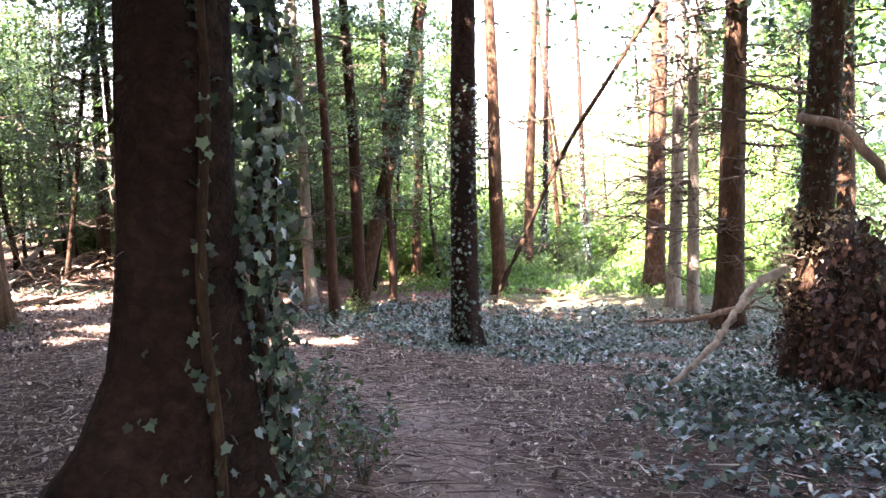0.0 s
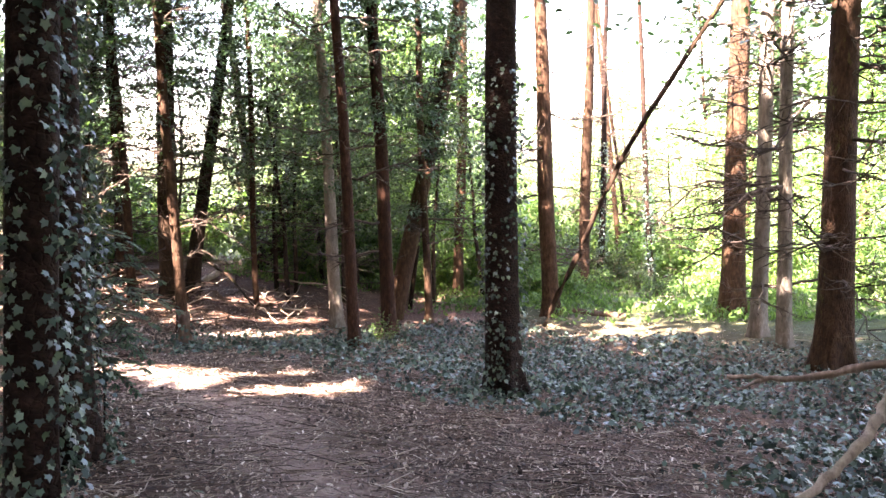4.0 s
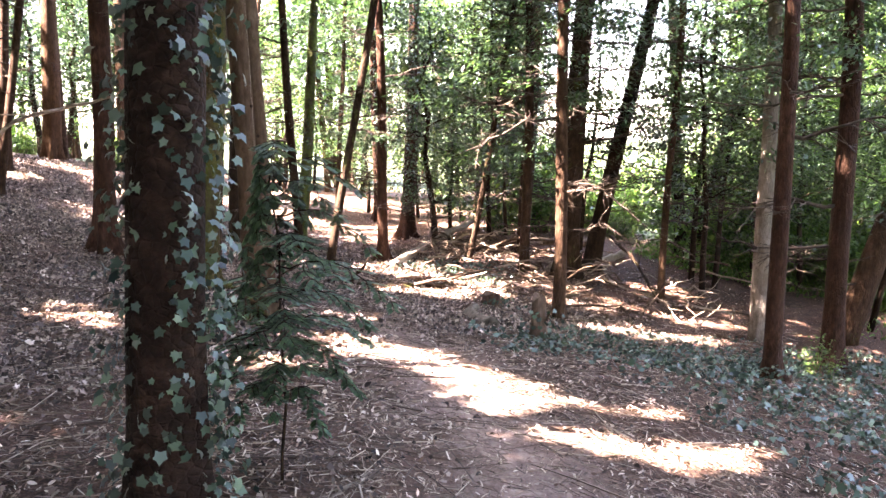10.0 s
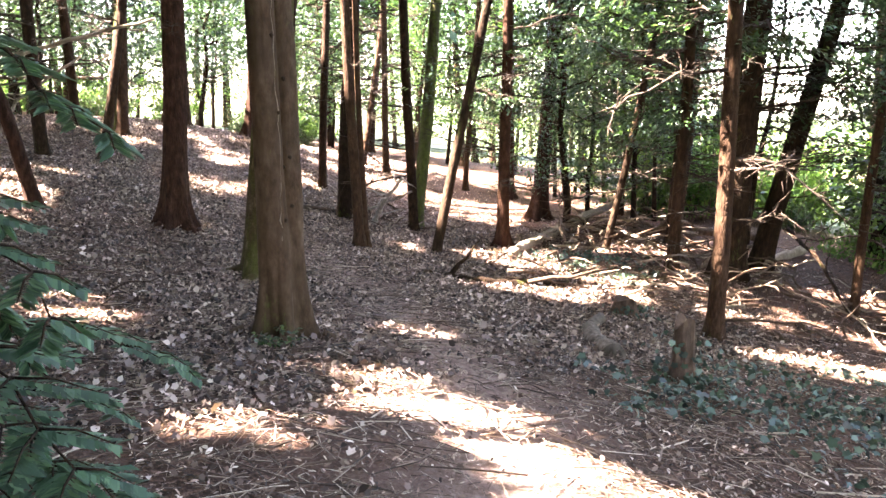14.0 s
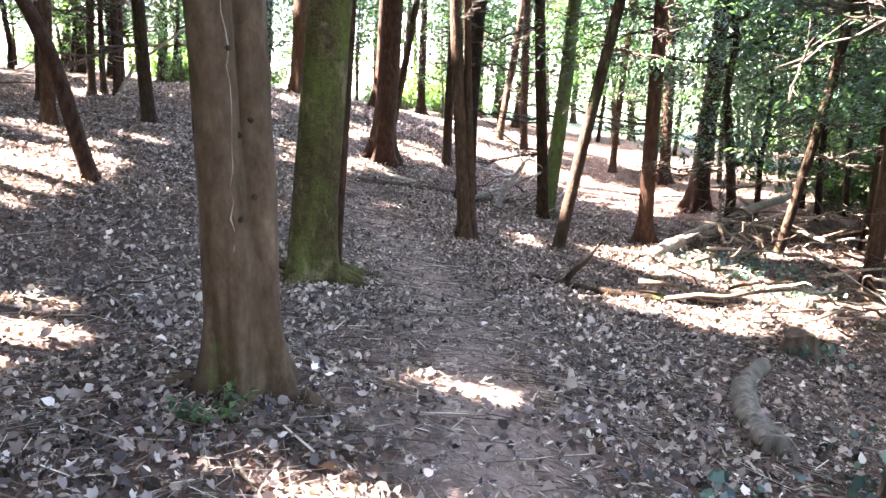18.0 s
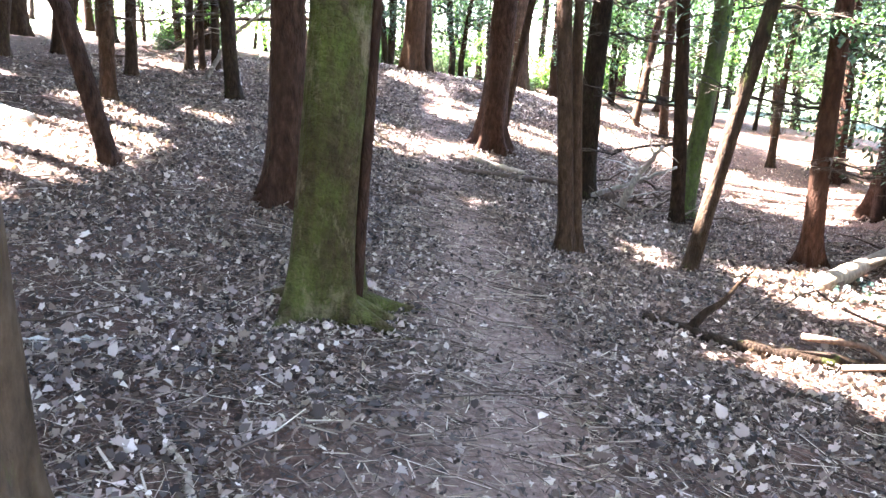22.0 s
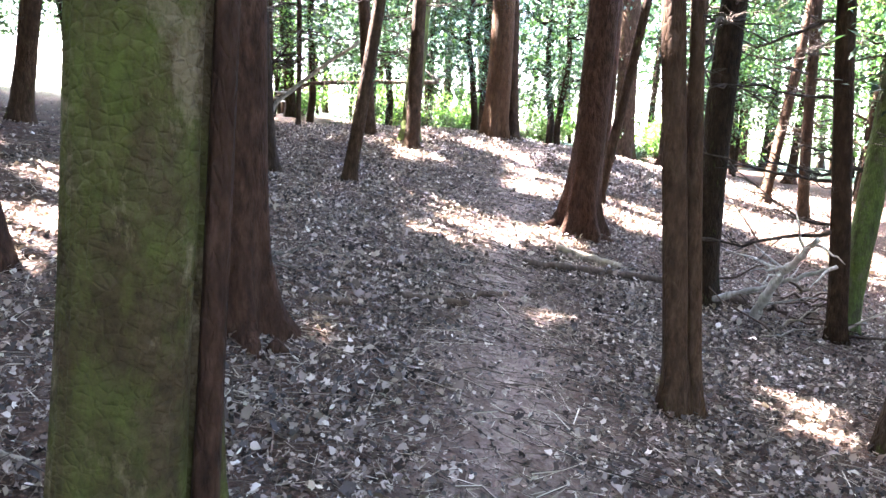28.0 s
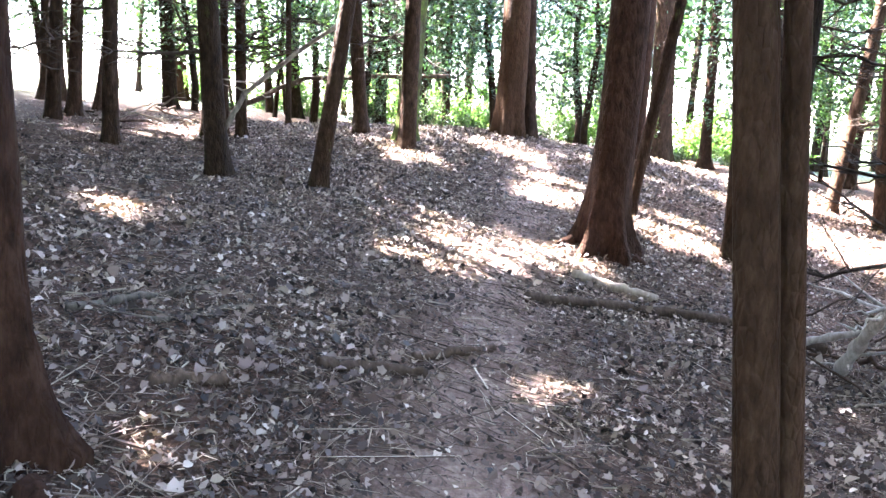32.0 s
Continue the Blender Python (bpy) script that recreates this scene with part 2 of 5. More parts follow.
gap(-11.1, 17.5, -10.4, 18.0, 0.3)
gap(1.7, 6.2, 2.1, 6.4, -0.06)
gap(2.6, 5.2, 3.1, 5.5, -0.08)
gap(1.2, 7.6, 1.5, 7.8, -0.1)
gap(3.0, 7.0, 3.5, 7.2, -0.08)
gap(-4.7, 16.4, -4.0, 18.3, 0.2)
gap(-17.4, 22.2, -16.2, 24.0, 0.8)
gap(-8.6, 9.8, -7.8, 10.1, 0.1)
gap(-6.3, 19.4, -5.5, 19.4, 0.1)
gap(-2.1, 16.4, -2.1, 16.8, 0.25)
gap(-9.0, 15.8, -8.0, 16.4, 0.4)
gap(-24.6, 9.5, -23.0, 10.3, 0.4)
gap(-13.1, 9.9, -13.2, 10.2, 0.8)
gap(-15.0, 10.7, -14.3, 11.2, 0.2)
gap(-6.6, 12.1, -6.1, 12.5, 0.08)
gap(-11.3, 17.8, -10.3, 18.3, 0.3)
gap(-9.6, 17.8, -8.3, 18.2, 0.25)
gap(-21.6, 22.4, -19.1, 21.8, 1.3)
gap(-17.9, 22.3, -15.7, 23.6, 0.8)
gap(-20.7, 17.2, -20.1, 17.7, 0.4)
gap(-21.7, 17.3, -20.2, 17.6, 0.3)
gap(-19.9, 18.4, -19.3, 19.1, 0.25)
gap(-20.7, 21.1, -19.9, 22.1, 0.8)
gap(-12.9, 13.4, -12.8, 13.7, 0.15)
gap(-21.6, 15.1, -21.0, 15.7, 0.12)
gap(-12.9, 16.9, -12.4, 17.2, 0.1)
gap(-15.7, 11.0, -15.9, 11.2, 0.3)
gap(-24.3, 11.1, -23.7, 11.7, 0.6)
gap(-12.7, 13.3, -12.7, 13.7, 0.1)
gap(-17.1, 11.6, -16.8, 12.5, 0.12)
gap(-12.8, 13.3, -12.7, 13.6, 0.15)
gap(-19.7, 18.0, -18.2, 18.8, 0.2)
gap(-8.4, 9.7, -7.8, 10.0, 0.3)
gap(-16.9, 10.1, -14.5, 11.4, 0.25)
gap(-14.6, 9.9, -14.2, 10.4, 0.3)
gap(-23.3, 9.9, -23.4, 11.0, 0.3)
gap(-12.7, 13.1, -12.7, 13.7, 0.1)
gap(-19.3, 8.4, -18.5, 9.1, 0.3)
gap(-13.4, 12.0, -13.2, 12.2, 0.12)
gap(-12.4, 16.5, -11.7, 16.9, 0.12)
gap(-9.2, 9.6, -7.5, 10.0, 0.2)
gap(-7.0, 11.9, -6.6, 12.4, 0.06)
gap(-7.8, 11.6, -7.6, 11.7, 0.1)


gap(-8.7, 9.9, -7.6, 10.1, 0.12)
gap(8.0, 20.5, 9.0, 22.0, 1.2)
gap(4.0, 8.8, 4.5, 9.2, 0.14)
gap(-14.9, 10.5, -15.6, 11.0, 0.25)
gap(-16.2, 12.0, -17.6, 12.6, 0.08)


gap(-8.04, 9.93, -7.46, 10.06, 0.08)
gap(-13.35, 9.97, -12.95, 10.24, 0.10)


gap(-6.54, 11.98, -6.12, 12.32, -0.06)
gap(-13.05, 9.79, -12.86, 10.11, 0.15)
gap(-14.97, 10.51, -14.38, 11.18, 0.00)
gap(-12.66, 13.23, -12.49, 13.52, -0.05)
gap(-17.17, 11.78, -16.71, 12.57, -0.02)
gap(-12.68, 13.43, -12.70, 13.68, -0.05)
gap(-19.59, 18.00, -19.10, 19.00, 0.05)
gap(-21.54, 14.89, -21.26, 15.56, -0.02)
gap(-21.49, 16.84, -20.59, 17.49, 0.06)
gap(-12.77, 13.31, -12.71, 13.72, -0.06)
gap(-12.31, 16.74, -12.04, 17.31, -0.04)

glade(-5.71, 10.81, -4.88, 11.24, -4.16, 10.83, -4.98, 10.59)
glade(-4.88, 11.24, -4.09, 11.42, -3.45, 11.24, -3.86, 10.61)
glade(-5.25, 9.66, -4.97, 10.27, -4.49, 9.90, -4.69, 9.58)
glade(-8.77, 9.72, -8.87, 10.15, -7.87, 10.16, -7.88, 9.73)
glade(-3.95, 12.03, -3.71, 12.22, -3.61, 12.19, -3.78, 12.01)
glade(-5.60, 16.75, -5.40, 17.00, -5.25, 16.70, -5.45, 16.50)
glade(-5.22, 16.41, -4.68, 18.35, -4.47, 17.87, -4.78, 16.74)
glade(-11.51, 17.81, -10.96, 18.44, -9.91, 17.58, -10.63, 17.23)
glade(-17.22, 21.58, -15.75, 23.14, -14.49, 22.44, -15.82, 21.74)
glade(-17.83, 14.95, -17.61, 16.17, -16.69, 15.57, -16.90, 14.67)
glade(-2.66, 10.62, -2.07, 10.82, -1.95, 10.40, -2.29, 10.15)
glade(-2.11, 10.90, -1.77, 11.29, -1.67, 10.84, -1.93, 10.57)
glade(-2.87, 9.67, -2.44, 9.94, -2.36, 9.76, -2.58, 9.58)
glade(-1.78, 11.45, -1.41, 12.03, -1.34, 11.55, -1.58, 11.28)
glade(-3.38, 10.41, -2.93, 11.20, -2.75, 10.75, -3.16, 10.33)
glade(-2.65, 11.82, -2.43, 12.25, -2.27, 11.69, -2.44, 11.57)
glade(-5.44, 7.71, -5.00, 7.80, -4.49, 7.57, -4.98, 7.53)
glade(-9.32, 10.23, -8.17, 10.43, -7.85, 10.09, -8.91, 10.08)
glade(-6.87, 12.20, -6.77, 12.50, -6.31, 12.58, -6.26, 12.38)
glade(-13.67, 9.90, -13.37, 10.25, -12.66, 10.24, -12.74, 9.92)
glade(-11.63, 17.93, -11.13, 19.06, -9.43, 17.65, -10.27, 17.30)
glade(-9.78, 18.13, -8.40, 18.58, -8.03, 18.04, -8.94, 17.72)
glade(-17.34, 22.01, -15.63, 23.80, -14.47, 22.59, -16.63, 22.41)
glade(-21.19, 17.22, -20.51, 17.83, -19.58, 17.30, -20.02, 16.79)
glade(-15.85, 8.92, -14.83, 10.12, -12.38, 10.27, -12.53, 9.89)
glade(-16.78, 10.51, -15.62, 11.39, -13.89, 11.39, -14.26, 10.96)
glade(-18.42, 15.23, -18.37, 16.22, -17.39, 16.55, -17.56, 15.94)
glade(-18.14, 16.47, -17.99, 16.97, -17.06, 17.09, -17.30, 16.60)
glade(-20.19, 18.19, -19.64, 19.21, -18.57, 18.79, -19.01, 18.28)
glade(-20.86, 21.19, -20.81, 23.09, -19.59, 21.88, -19.91, 20.74)
glade(-14.36, 15.05, -14.42, 15.45, -14.13, 15.41, -14.09, 15.07)
glade(-14.37, 15.58, -14.41, 15.95, -14.18, 15.86, -14.13, 15.60)
glade(-22.11, 14.91, -21.52, 15.53, -20.95, 15.26, -21.50, 14.95)
glade(-21.78, 16.98, -21.23, 17.85, -20.13, 17.41, -20.73, 16.91)
glade(-23.49, 16.94, -23.19, 17.56, -22.34, 17.33, -22.53, 16.84)
glade(-26.21, 10.47, -24.42, 12.00, -22.71, 12.16, -23.05, 11.06)
glade(-17.11, 12.28, -16.84, 12.61, -16.44, 12.62, -16.54, 12.42)
glade(-15.29, 17.93, -15.22, 18.20, -14.88, 17.92, -14.88, 17.71)
glade(-12.45, 16.92, -12.31, 17.12, -12.14, 16.97, -12.21, 16.77)
for gx, gy, gr in ((-8.0, 17.4, 0.2), (-6.6, 18.4, 0.2), (-7.6, 19.2, 0.25), (-9.4, 20.2, 0.3), (-5.4, 17.8, 0.15), (-8.8, 21.6, 0.3), (-4.6, 19.6, 0.3), (-3.0, 18.2, 0.15), (-6.2, 21.4, 0.35)):
    gap(gx - 0.4, gy - 0.2, gx + 0.3, gy + 0.2, gr)
# many small flecks where boughs part
for _ in range(170):
    gx, gy, ga = rng.uniform(-26, -7), rng.uniform(7, 20), rng.normal(2.6, 0.5)
    gl = rng.uniform(0.05, 0.5)
    gap(gx, gy, gx + gl * math.cos(ga), gy + gl * math.sin(ga), rng.uniform(-0.13, 0.0))
for _ in range(14):
    gx, gy = rng.uniform(-3.5, 3), rng.uniform(5, 13)
    gap(gx, gy, gx + rng.uniform(0.1, 0.5), gy + rng.uniform(-0.1, 0.2), rng.uniform(-0.15, -0.10))


def sunlit(p):
    """For points of the canopy: whether the ray of sun through them comes down in an opening."""
    s = np.array(SUN)
    zg = land(p[:, 0], p[:, 1])
    for _ in range(3):
        q = p[:, :2] - s[:2] * ((p[:, 2] - zg) / s[2])[:, None]
        zg = land(q[:, 0], q[:, 1])
    hit = (q[:, 1] > np.where(q[:, 0] > -2.5, 23.0, np.where(q[:, 0] > -14, 26.5, 25.3))) & (q[:, 0] > -24) | (q[:, 0] < -27.5)
    for a, b, r in GAPS:
        d = b - a
        k = np.clip((q - a) @ d / max(d @ d, 1e-6), 0, 1)
        hit |= np.linalg.norm(q - a - k[:, None] * d, axis=1) < r + 0.185
    for c in GLADES:
        size = abs(((c[2] - c[0])[0] * (c[3] - c[1])[1] - (c[2] - c[0])[1] * (c[3] - c[1])[0])) / 2
        edge = min(0.32, 0.12 + 0.28 * math.sqrt(size))
        inside = np.ones(len(q), bool)
        for i in range(4):
            d = c[i] - c[i - 1]
            inside &= ((q - c[i - 1]) @ np.array((-d[1], d[0]))) / max(np.hypot(*d), 1e-6) > -edge
        hit |= inside
    return hit


# ---- mesh helpers ----
def mesh_of(name, verts, faces, mat, smooth=True):
    me = bpy.data.meshes.new(name)
    me.from_pydata(np.asarray(verts).tolist(), [], [list(map(int, f)) for f in faces])
    if smooth:
        me.polygons.foreach_set("use_smooth", [True] * len(me.polygons))
    me.materials.append(mat)
    return me


def polygons_of(name, p, mat):
    """One mesh of many like polygons: p is (number, corners, 3)."""
    n, k, _ = p.shape
    me = bpy.data.meshes.new(name)
    me.vertices.add(n * k)
    me.vertices.foreach_set("co", np.ascontiguousarray(p, dtype=np.float32).ravel())
    me.loops.add(n * k)
    me.loops.foreach_set("vertex_index", np.arange(n * k, dtype=np.int32))
    me.polygons.add(n)
    me.polygons.foreach_set("loop_start", np.arange(0, n * k, k, dtype=np.int32))
    me.update(calc_edges=True)
    me.validate()
    me.materials.append(mat)
    return me


def part(name, me, parent, label=""):
    ob = new(name, me)
    ob.parent = parent
    return tagged(ob, label)


def thing(name, x, y, z, label, category, group=""):
    e = new(name)
    e.location = (x, y, z)
    e.empty_display_size = 0.2
    return tagged(e, label, category, group)


def unit(v):
    return v / np.maximum(np.linalg.norm(v, axis=-1, keepdims=True), 1e-9)


def scatter(shape, at, along, normal, size, slim=1.0):
    """Copies of a flat outline (corners, 3) at points, each with its own axis, normal and size."""
    u = unit(along)
    n = unit(normal - (normal * u).sum(-1, keepdims=True) * u)
    v = np.cross(n, u)
    s = np.asarray(size)[:, None, None]
    return at[:, None] + s * (np.reshape(slim, (-1, 1, 1)) * shape[None, :, :1] * v[:, None] + shape[None, :, 1:2] * u[:, None] + shape[None, :, 2:] * n[:, None])


RHOMB = np.array([(0, 0, 0), (0.27, 0.45, 0.06), (0, 1, -0.06), (-0.27, 0.45, 0.06)])
OVAL = np.array([(0, 0, 0), (0.22, 0.25, 0.05), (0.24, 0.6, 0.05), (0, 1, -0.08), (-0.24, 0.6, 0.05), (-0.22, 0.25, 0.05)])
IVY = np.array([(0, 0.08, 0), (0.38, -0.04, -0.04), (0.40, 0.28, 0.05), (0.54, 0.52, -0.05), (0.27, 0.62, 0.05), (0, 1.0, -0.16),
                (-0.27, 0.62, 0.05), (-0.54, 0.52, -0.05), (-0.40, 0.28, 0.05), (-0.38, -0.04, -0.04)])
MAPLE = np.array([(0, 0, 0.0), (0.42, 0.06, 0.22), (0.38, 0.34, 0.12), (0.58, 0.6, 0.26), (0.27, 0.66, 0.08), (0.02, 1.0, 0.12),
                  (-0.24, 0.7, 0.06), (-0.55, 0.68, 0.16), (-0.40, 0.32, 0.12), (-0.36, 0.03, 0.2)]) * (1, 1, 1.7)


def tube(points, radii, sides=6, cap=True, rough=0.0, turn=0.0):
    """Vertices and faces of a round, tapering limb through points."""
    pts = np.asarray(points, float)
    rad = np.asarray(radii, float) * np.ones(len(pts))
    d = unit(np.gradient(pts, axis=0))
    ref = np.where(np.abs(d[:, 2:]) > 0.9, (1.0, 0, 0), (0, 0, 1.0))
    a = unit(np.cross(d, ref))
    b = np.cross(d, a)
    ang = np.linspace(0, 2 * np.pi, sides, endpoint=False) + turn
    r = rad[:, None] * (1 + rough * rng.uniform(-1, 1, (len(pts), sides)))
    v = pts[:, None] + r[..., None] * (np.cos(ang)[None, :, None] * a[:, None] + np.sin(ang)[None, :, None] * b[:, None])
    faces = []
    for i in range(len(pts) - 1):
        for j in range(sides):
            k = (j + 1) % sides
            faces.append((i * sides + j, i * sides + k, (i + 1) * sides + k, (i + 1) * sides + j))
    if cap:
        faces.append(tuple(range(sides))[::-1])
        faces.append(tuple((len(pts) - 1) * sides + j for j in range(sides)))
    return v.reshape(-1, 3), faces


def joined(pieces):
    verts, faces, n = [], [], 0
    for v, f in pieces:
        verts.append(v)
        faces += [tuple(i + n for i in q) for q in f]
        n += len(v)
    return np.concatenate(verts), faces


def wobble(points, amount, steps):
    """A bent line with more points through the given ones."""
    p = np.asarray(points, float)
    k = np.linspace(0, len(p) - 1, steps)
    line = np.stack([np.interp(k, range(len(p)), p[:, i]) for i in range(3)], 1)
    for _ in range(2):
        line[1:-1] = (line[:-2] + 2 * line[1:-1] + line[2:]) / 4
    line[1:-1] += rng.normal(0, amount, (steps - 2, 3))
    return line


# ---- ground ----
def ground():
    fine_x, fine_y = np.arange(-32, 10.01, 0.16), np.arange(-4, 32.01, 0.16)
    grow = np.cumsum(0.3 * 1.25 ** np.arange(28))
    xs = np.concatenate([-32 - grow[::-1], fine_x, 10 + grow])
    ys = np.concatenate([-4 - grow[::-1], fine_y, 32 + grow])
    gx, gy = np.meshgrid(xs, ys)
    z = land(gx, gy)
    near = np.exp(-(off_track(gx, gy) / 0.58) ** 2)
    worn = np.clip(near * rng.uniform(0.5, 1.1, near.shape), 0, 1)
    z = z - 0.035 * near + (1 - near) * 0.012 * rng.normal(0, 1, z.shape)
    v = np.stack([gx, gy, z], -1).reshape(-1, 3)
    nx, ny = len(xs), len(ys)
    i = np.arange(ny - 1)[:, None] * nx + np.arange(nx - 1)[None]
    f = np.stack([i, i + 1, i + nx + 1, i + nx], -1).reshape(-1, 4)
    m, nt, bs = shader("forest_floor")
    w = stretched(nt, 1, 1, 1)
    fine = noise_tex(nt, w, 38, 5.0, 0.7)
    flecks = nt.nodes.new("ShaderNodeTexVoronoi")
    flecks.inputs["Scale"].default_value = 22
    nt.links.new(w, flecks.inputs["Vector"])
    wide = noise_tex(nt, w, 1.3, 3.0)
    col = ramp(nt, fine, [(0.3, (0.010, 0.0055, 0.004)), (0.5, (0.045, 0.025, 0.017)), (0.72, (0.19, 0.122, 0.088))])
    fleck = ramp(nt, flecks.outputs["Color"], [(0.2, (0.5, 0.45, 0.42)), (0.8, (1.5, 1.4, 1.3))])
    col = blend(nt, 0.7, col, fleck, "MULTIPLY")
    col = blend(nt, ramp(nt, wide, [(0.42, (0, 0, 0)), (0.65, (0.6, 0.6, 0.6))]), col, (0.085, 0.045, 0.031))
    att = nt.nodes.new("ShaderNodeAttribute")
    att.attribute_name = "trodden"
    soil = ramp(nt, noise_tex(nt, w, 14, 8.0, 0.75), [(0.3, (0.085, 0.052, 0.041)), (0.5, (0.25, 0.170, 0.136)), (0.72, (0.44, 0.34, 0.285))])
    col = blend(nt, att.outputs["Fac"], col, soil)
    far = nt.nodes.new("ShaderNodeAttribute")
    far.attribute_name = "undergrowth"
    herbs = ramp(nt, noise_tex(nt, w, 2.5, 8.0, 0.75), [(0.35, (0.010, 0.016, 0.007)), (0.5, (0.025, 0.036, 0.012)), (0.7, (0.055, 0.062, 0.024))])
    col = blend(nt, far.outputs["Fac"], col, herbs)
    nt.links.new(col, bs.inputs["Base Color"])
    bs.inputs["Roughness"].default_value = 0.95
    bs.inputs["Specular IOR Level"].default_value = 0.15
    relief(nt, bs, fine, 0.9, 0.03)
    me = bpy.data.meshes.new("ground")
    me.from_pydata(v.tolist(), [], f.tolist())
    me.polygons.foreach_set("use_smooth", [True] * len(me.polygons))
    a = me.attributes.new("trodden", "FLOAT", "POINT")
    a.data.foreach_set("value", (0.8 * worn).ravel().astype(np.float32))
    d = off_track(gx, gy)
    green = np.clip((d - np.where(gx > 0, 7, 11)) / 5, 0, 1) * np.where(gx < -22, np.clip((-gx - 24) / 6, 0, 1), 1)
    a = me.attributes.new("undergrowth", "FLOAT", "POINT")
    a.data.foreach_set("value", green.ravel().astype(np.float32))
    me.materials.append(m)
    tagged(new("ground", me), "brown woodland floor of soil, needles and dead leaves", "ground", kind="structure")


ground()

# ---- trees ----
LABEL = {
    "ivy_big": "dark red-brown trunk wrapped in climbing ivy beside the path",
    "ivy": "tall dark trunk with climbing ivy, rooted in the wood",
    "bare": "tall straight grey-brown trunk with dead side twigs",
    "pale": "slim pale sunlit trunk at the edge of the clearing",
    "dark": "tall dark brown trunk against the light",
    "red": "reddish-brown conifer trunk flared at its base",
    "orange": "stout orange-brown conifer trunk on the rise",
    "fluted": "smooth tan twin trunk, grooved down the middle, spreading roots",
    "mossy": "green mossy trunk with a dark groove and mossy roots",
    "mossy_far": "slanting trunk with patches of green moss",
    "bent": "bent leaning young trunk on the leafy slope",
    "pole": "slim upright brown pole-like trunk beside the path",
    "polelean": "dark slim trunk leaning over, standing by the path",
    "thinlean": "thin leaning dark stem above the fallen branches",
    "lean": "stout slanting brown trunk in the thicket",
    "sapling": "thin leaning pale young stem beside a big trunk",
}
SURFACE = {"ivy_big": "ivy", "bent": "red", "pole": "bare", "polelean": "dark", "thinlean": "dark", "lean": "bare", "sapling": "bare"}


def twin_section(a, z):
    """The outline of two stems grown together, with a crease where they meet."""
    turn = a - 0.20 - 0.04 * np.sin(2 * z)
    k = np.clip((z - 0.30) / 0.9, 0, 1)
    d, r = 0.036 + 0.066 * k, 0.148 - 0.035 * k
    return d * np.abs(np.sin(turn)) + np.sqrt(np.maximum(r ** 2 - (d * np.cos(turn)) ** 2, 1e-3))


def trunk_mesh(kind, r, lean, height):
    near = kind in ("fluted", "mossy", "ivy_big") or r > 0.185
    sides = 120 if kind in ("fluted", "mossy") else 28 if near else 14
    zs = np.concatenate([[-0.25], np.linspace(0, 0.5, 7)[:-1], np.linspace(0.5, 6, 20 if near else 12), np.linspace(7.5, height, 4)])
    ang = np.linspace(0, 2 * np.pi, sides, endpoint=False)
    ph = rng.uniform(0, 6.28, 4)
    if kind == "fluted":
        ph[:2] = 2.07, 0.0
    lobes = {"fluted": 5, "mossy": 4}.get(kind, 5)
    flare = {"fluted": 0.72, "mossy": 0.50, "ivy_big": 0.7, "red": 1.05, "pole": 1.0, "polelean": 0.12, "thinlean": 0.1, "lean": 0.2}.get(kind, 0.5)
    z, a = np.meshgrid(zs, ang, indexing="ij")
    zz = np.maximum(z, 0)
    taper = 1 - 0.62 * np.clip(zz / height, 0, 1)
    root = np.exp(-zz / (1.3 * r + 0.04))
    ridge = np.clip(np.cos(lobes * a + ph[0] + 0.5 * np.sin(a + ph[1])), -0.4, 1)
    rad = r * taper * (1 + flare * root * (0.35 + 0.9 * ridge))
    rad *= 1 + 0.035 * np.sin(3 * a + 1.3 * z + ph[2]) + 0.03 * np.sin(2 * a - 0.8 * z + ph[3]) + rng.normal(0, 0.012, z.shape)
    if kind == "ivy_big":
        rad *= 1 + 0.65 * np.minimum(np.exp(-(z - 0.48) / 0.3), 1.5) * np.clip(np.cos(a - 3.3), 0, 1) ** 1.5
        rad *= 1 + 0.03 * np.sin(9 * a + 2 * np.sin(3 * z)) + 0.02 * np.sin(17 * z + 3 * a)
    if kind == "fluted":
        rad *= twin_section(a, z) / 0.195
        rad *= 1 + 0.02 * np.sin(5.5 * z + 2 * a) + 0.012 * np.sin(11 * z - 3 * a)
    if kind == "mossy":
        rad *= 1 - 0.30 * np.exp(-((np.angle(np.exp(1j * (a - 1.2)))) / 0.2) ** 2) * np.clip((1.9 - 0.3 * z) / 1.2, 0, 1)
    bow = np.zeros_like(z)
    if kind == "bent":
        bow = 0.07 * z - 0.13 * np.clip(z - 1.1, 0, 2) ** 2 - 0.5 * np.clip(z - 3.1, 0, 20)
    sway = 0.02 * np.sin(0.9 * z + ph[1])
    x = rad * np.cos(a) + lean[0] * z + sway + bow * 0.2
    y = rad * np.sin(a) + lean[1] * z + sway * 0.6 + bow
    v = np.stack([x, y, z], -1).reshape(-1, 3)
    n = len(zs)
    i = (np.arange(n - 1)[:, None] * sides + np.arange(sides)[None])
    j = (np.arange(n - 1)[:, None] * sides + (np.arange(sides)[None] + 1) % sides)
    f = np.stack([i, j, j + sides, i + sides], -1).reshape(-1, 4)
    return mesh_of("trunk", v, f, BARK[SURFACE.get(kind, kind)])


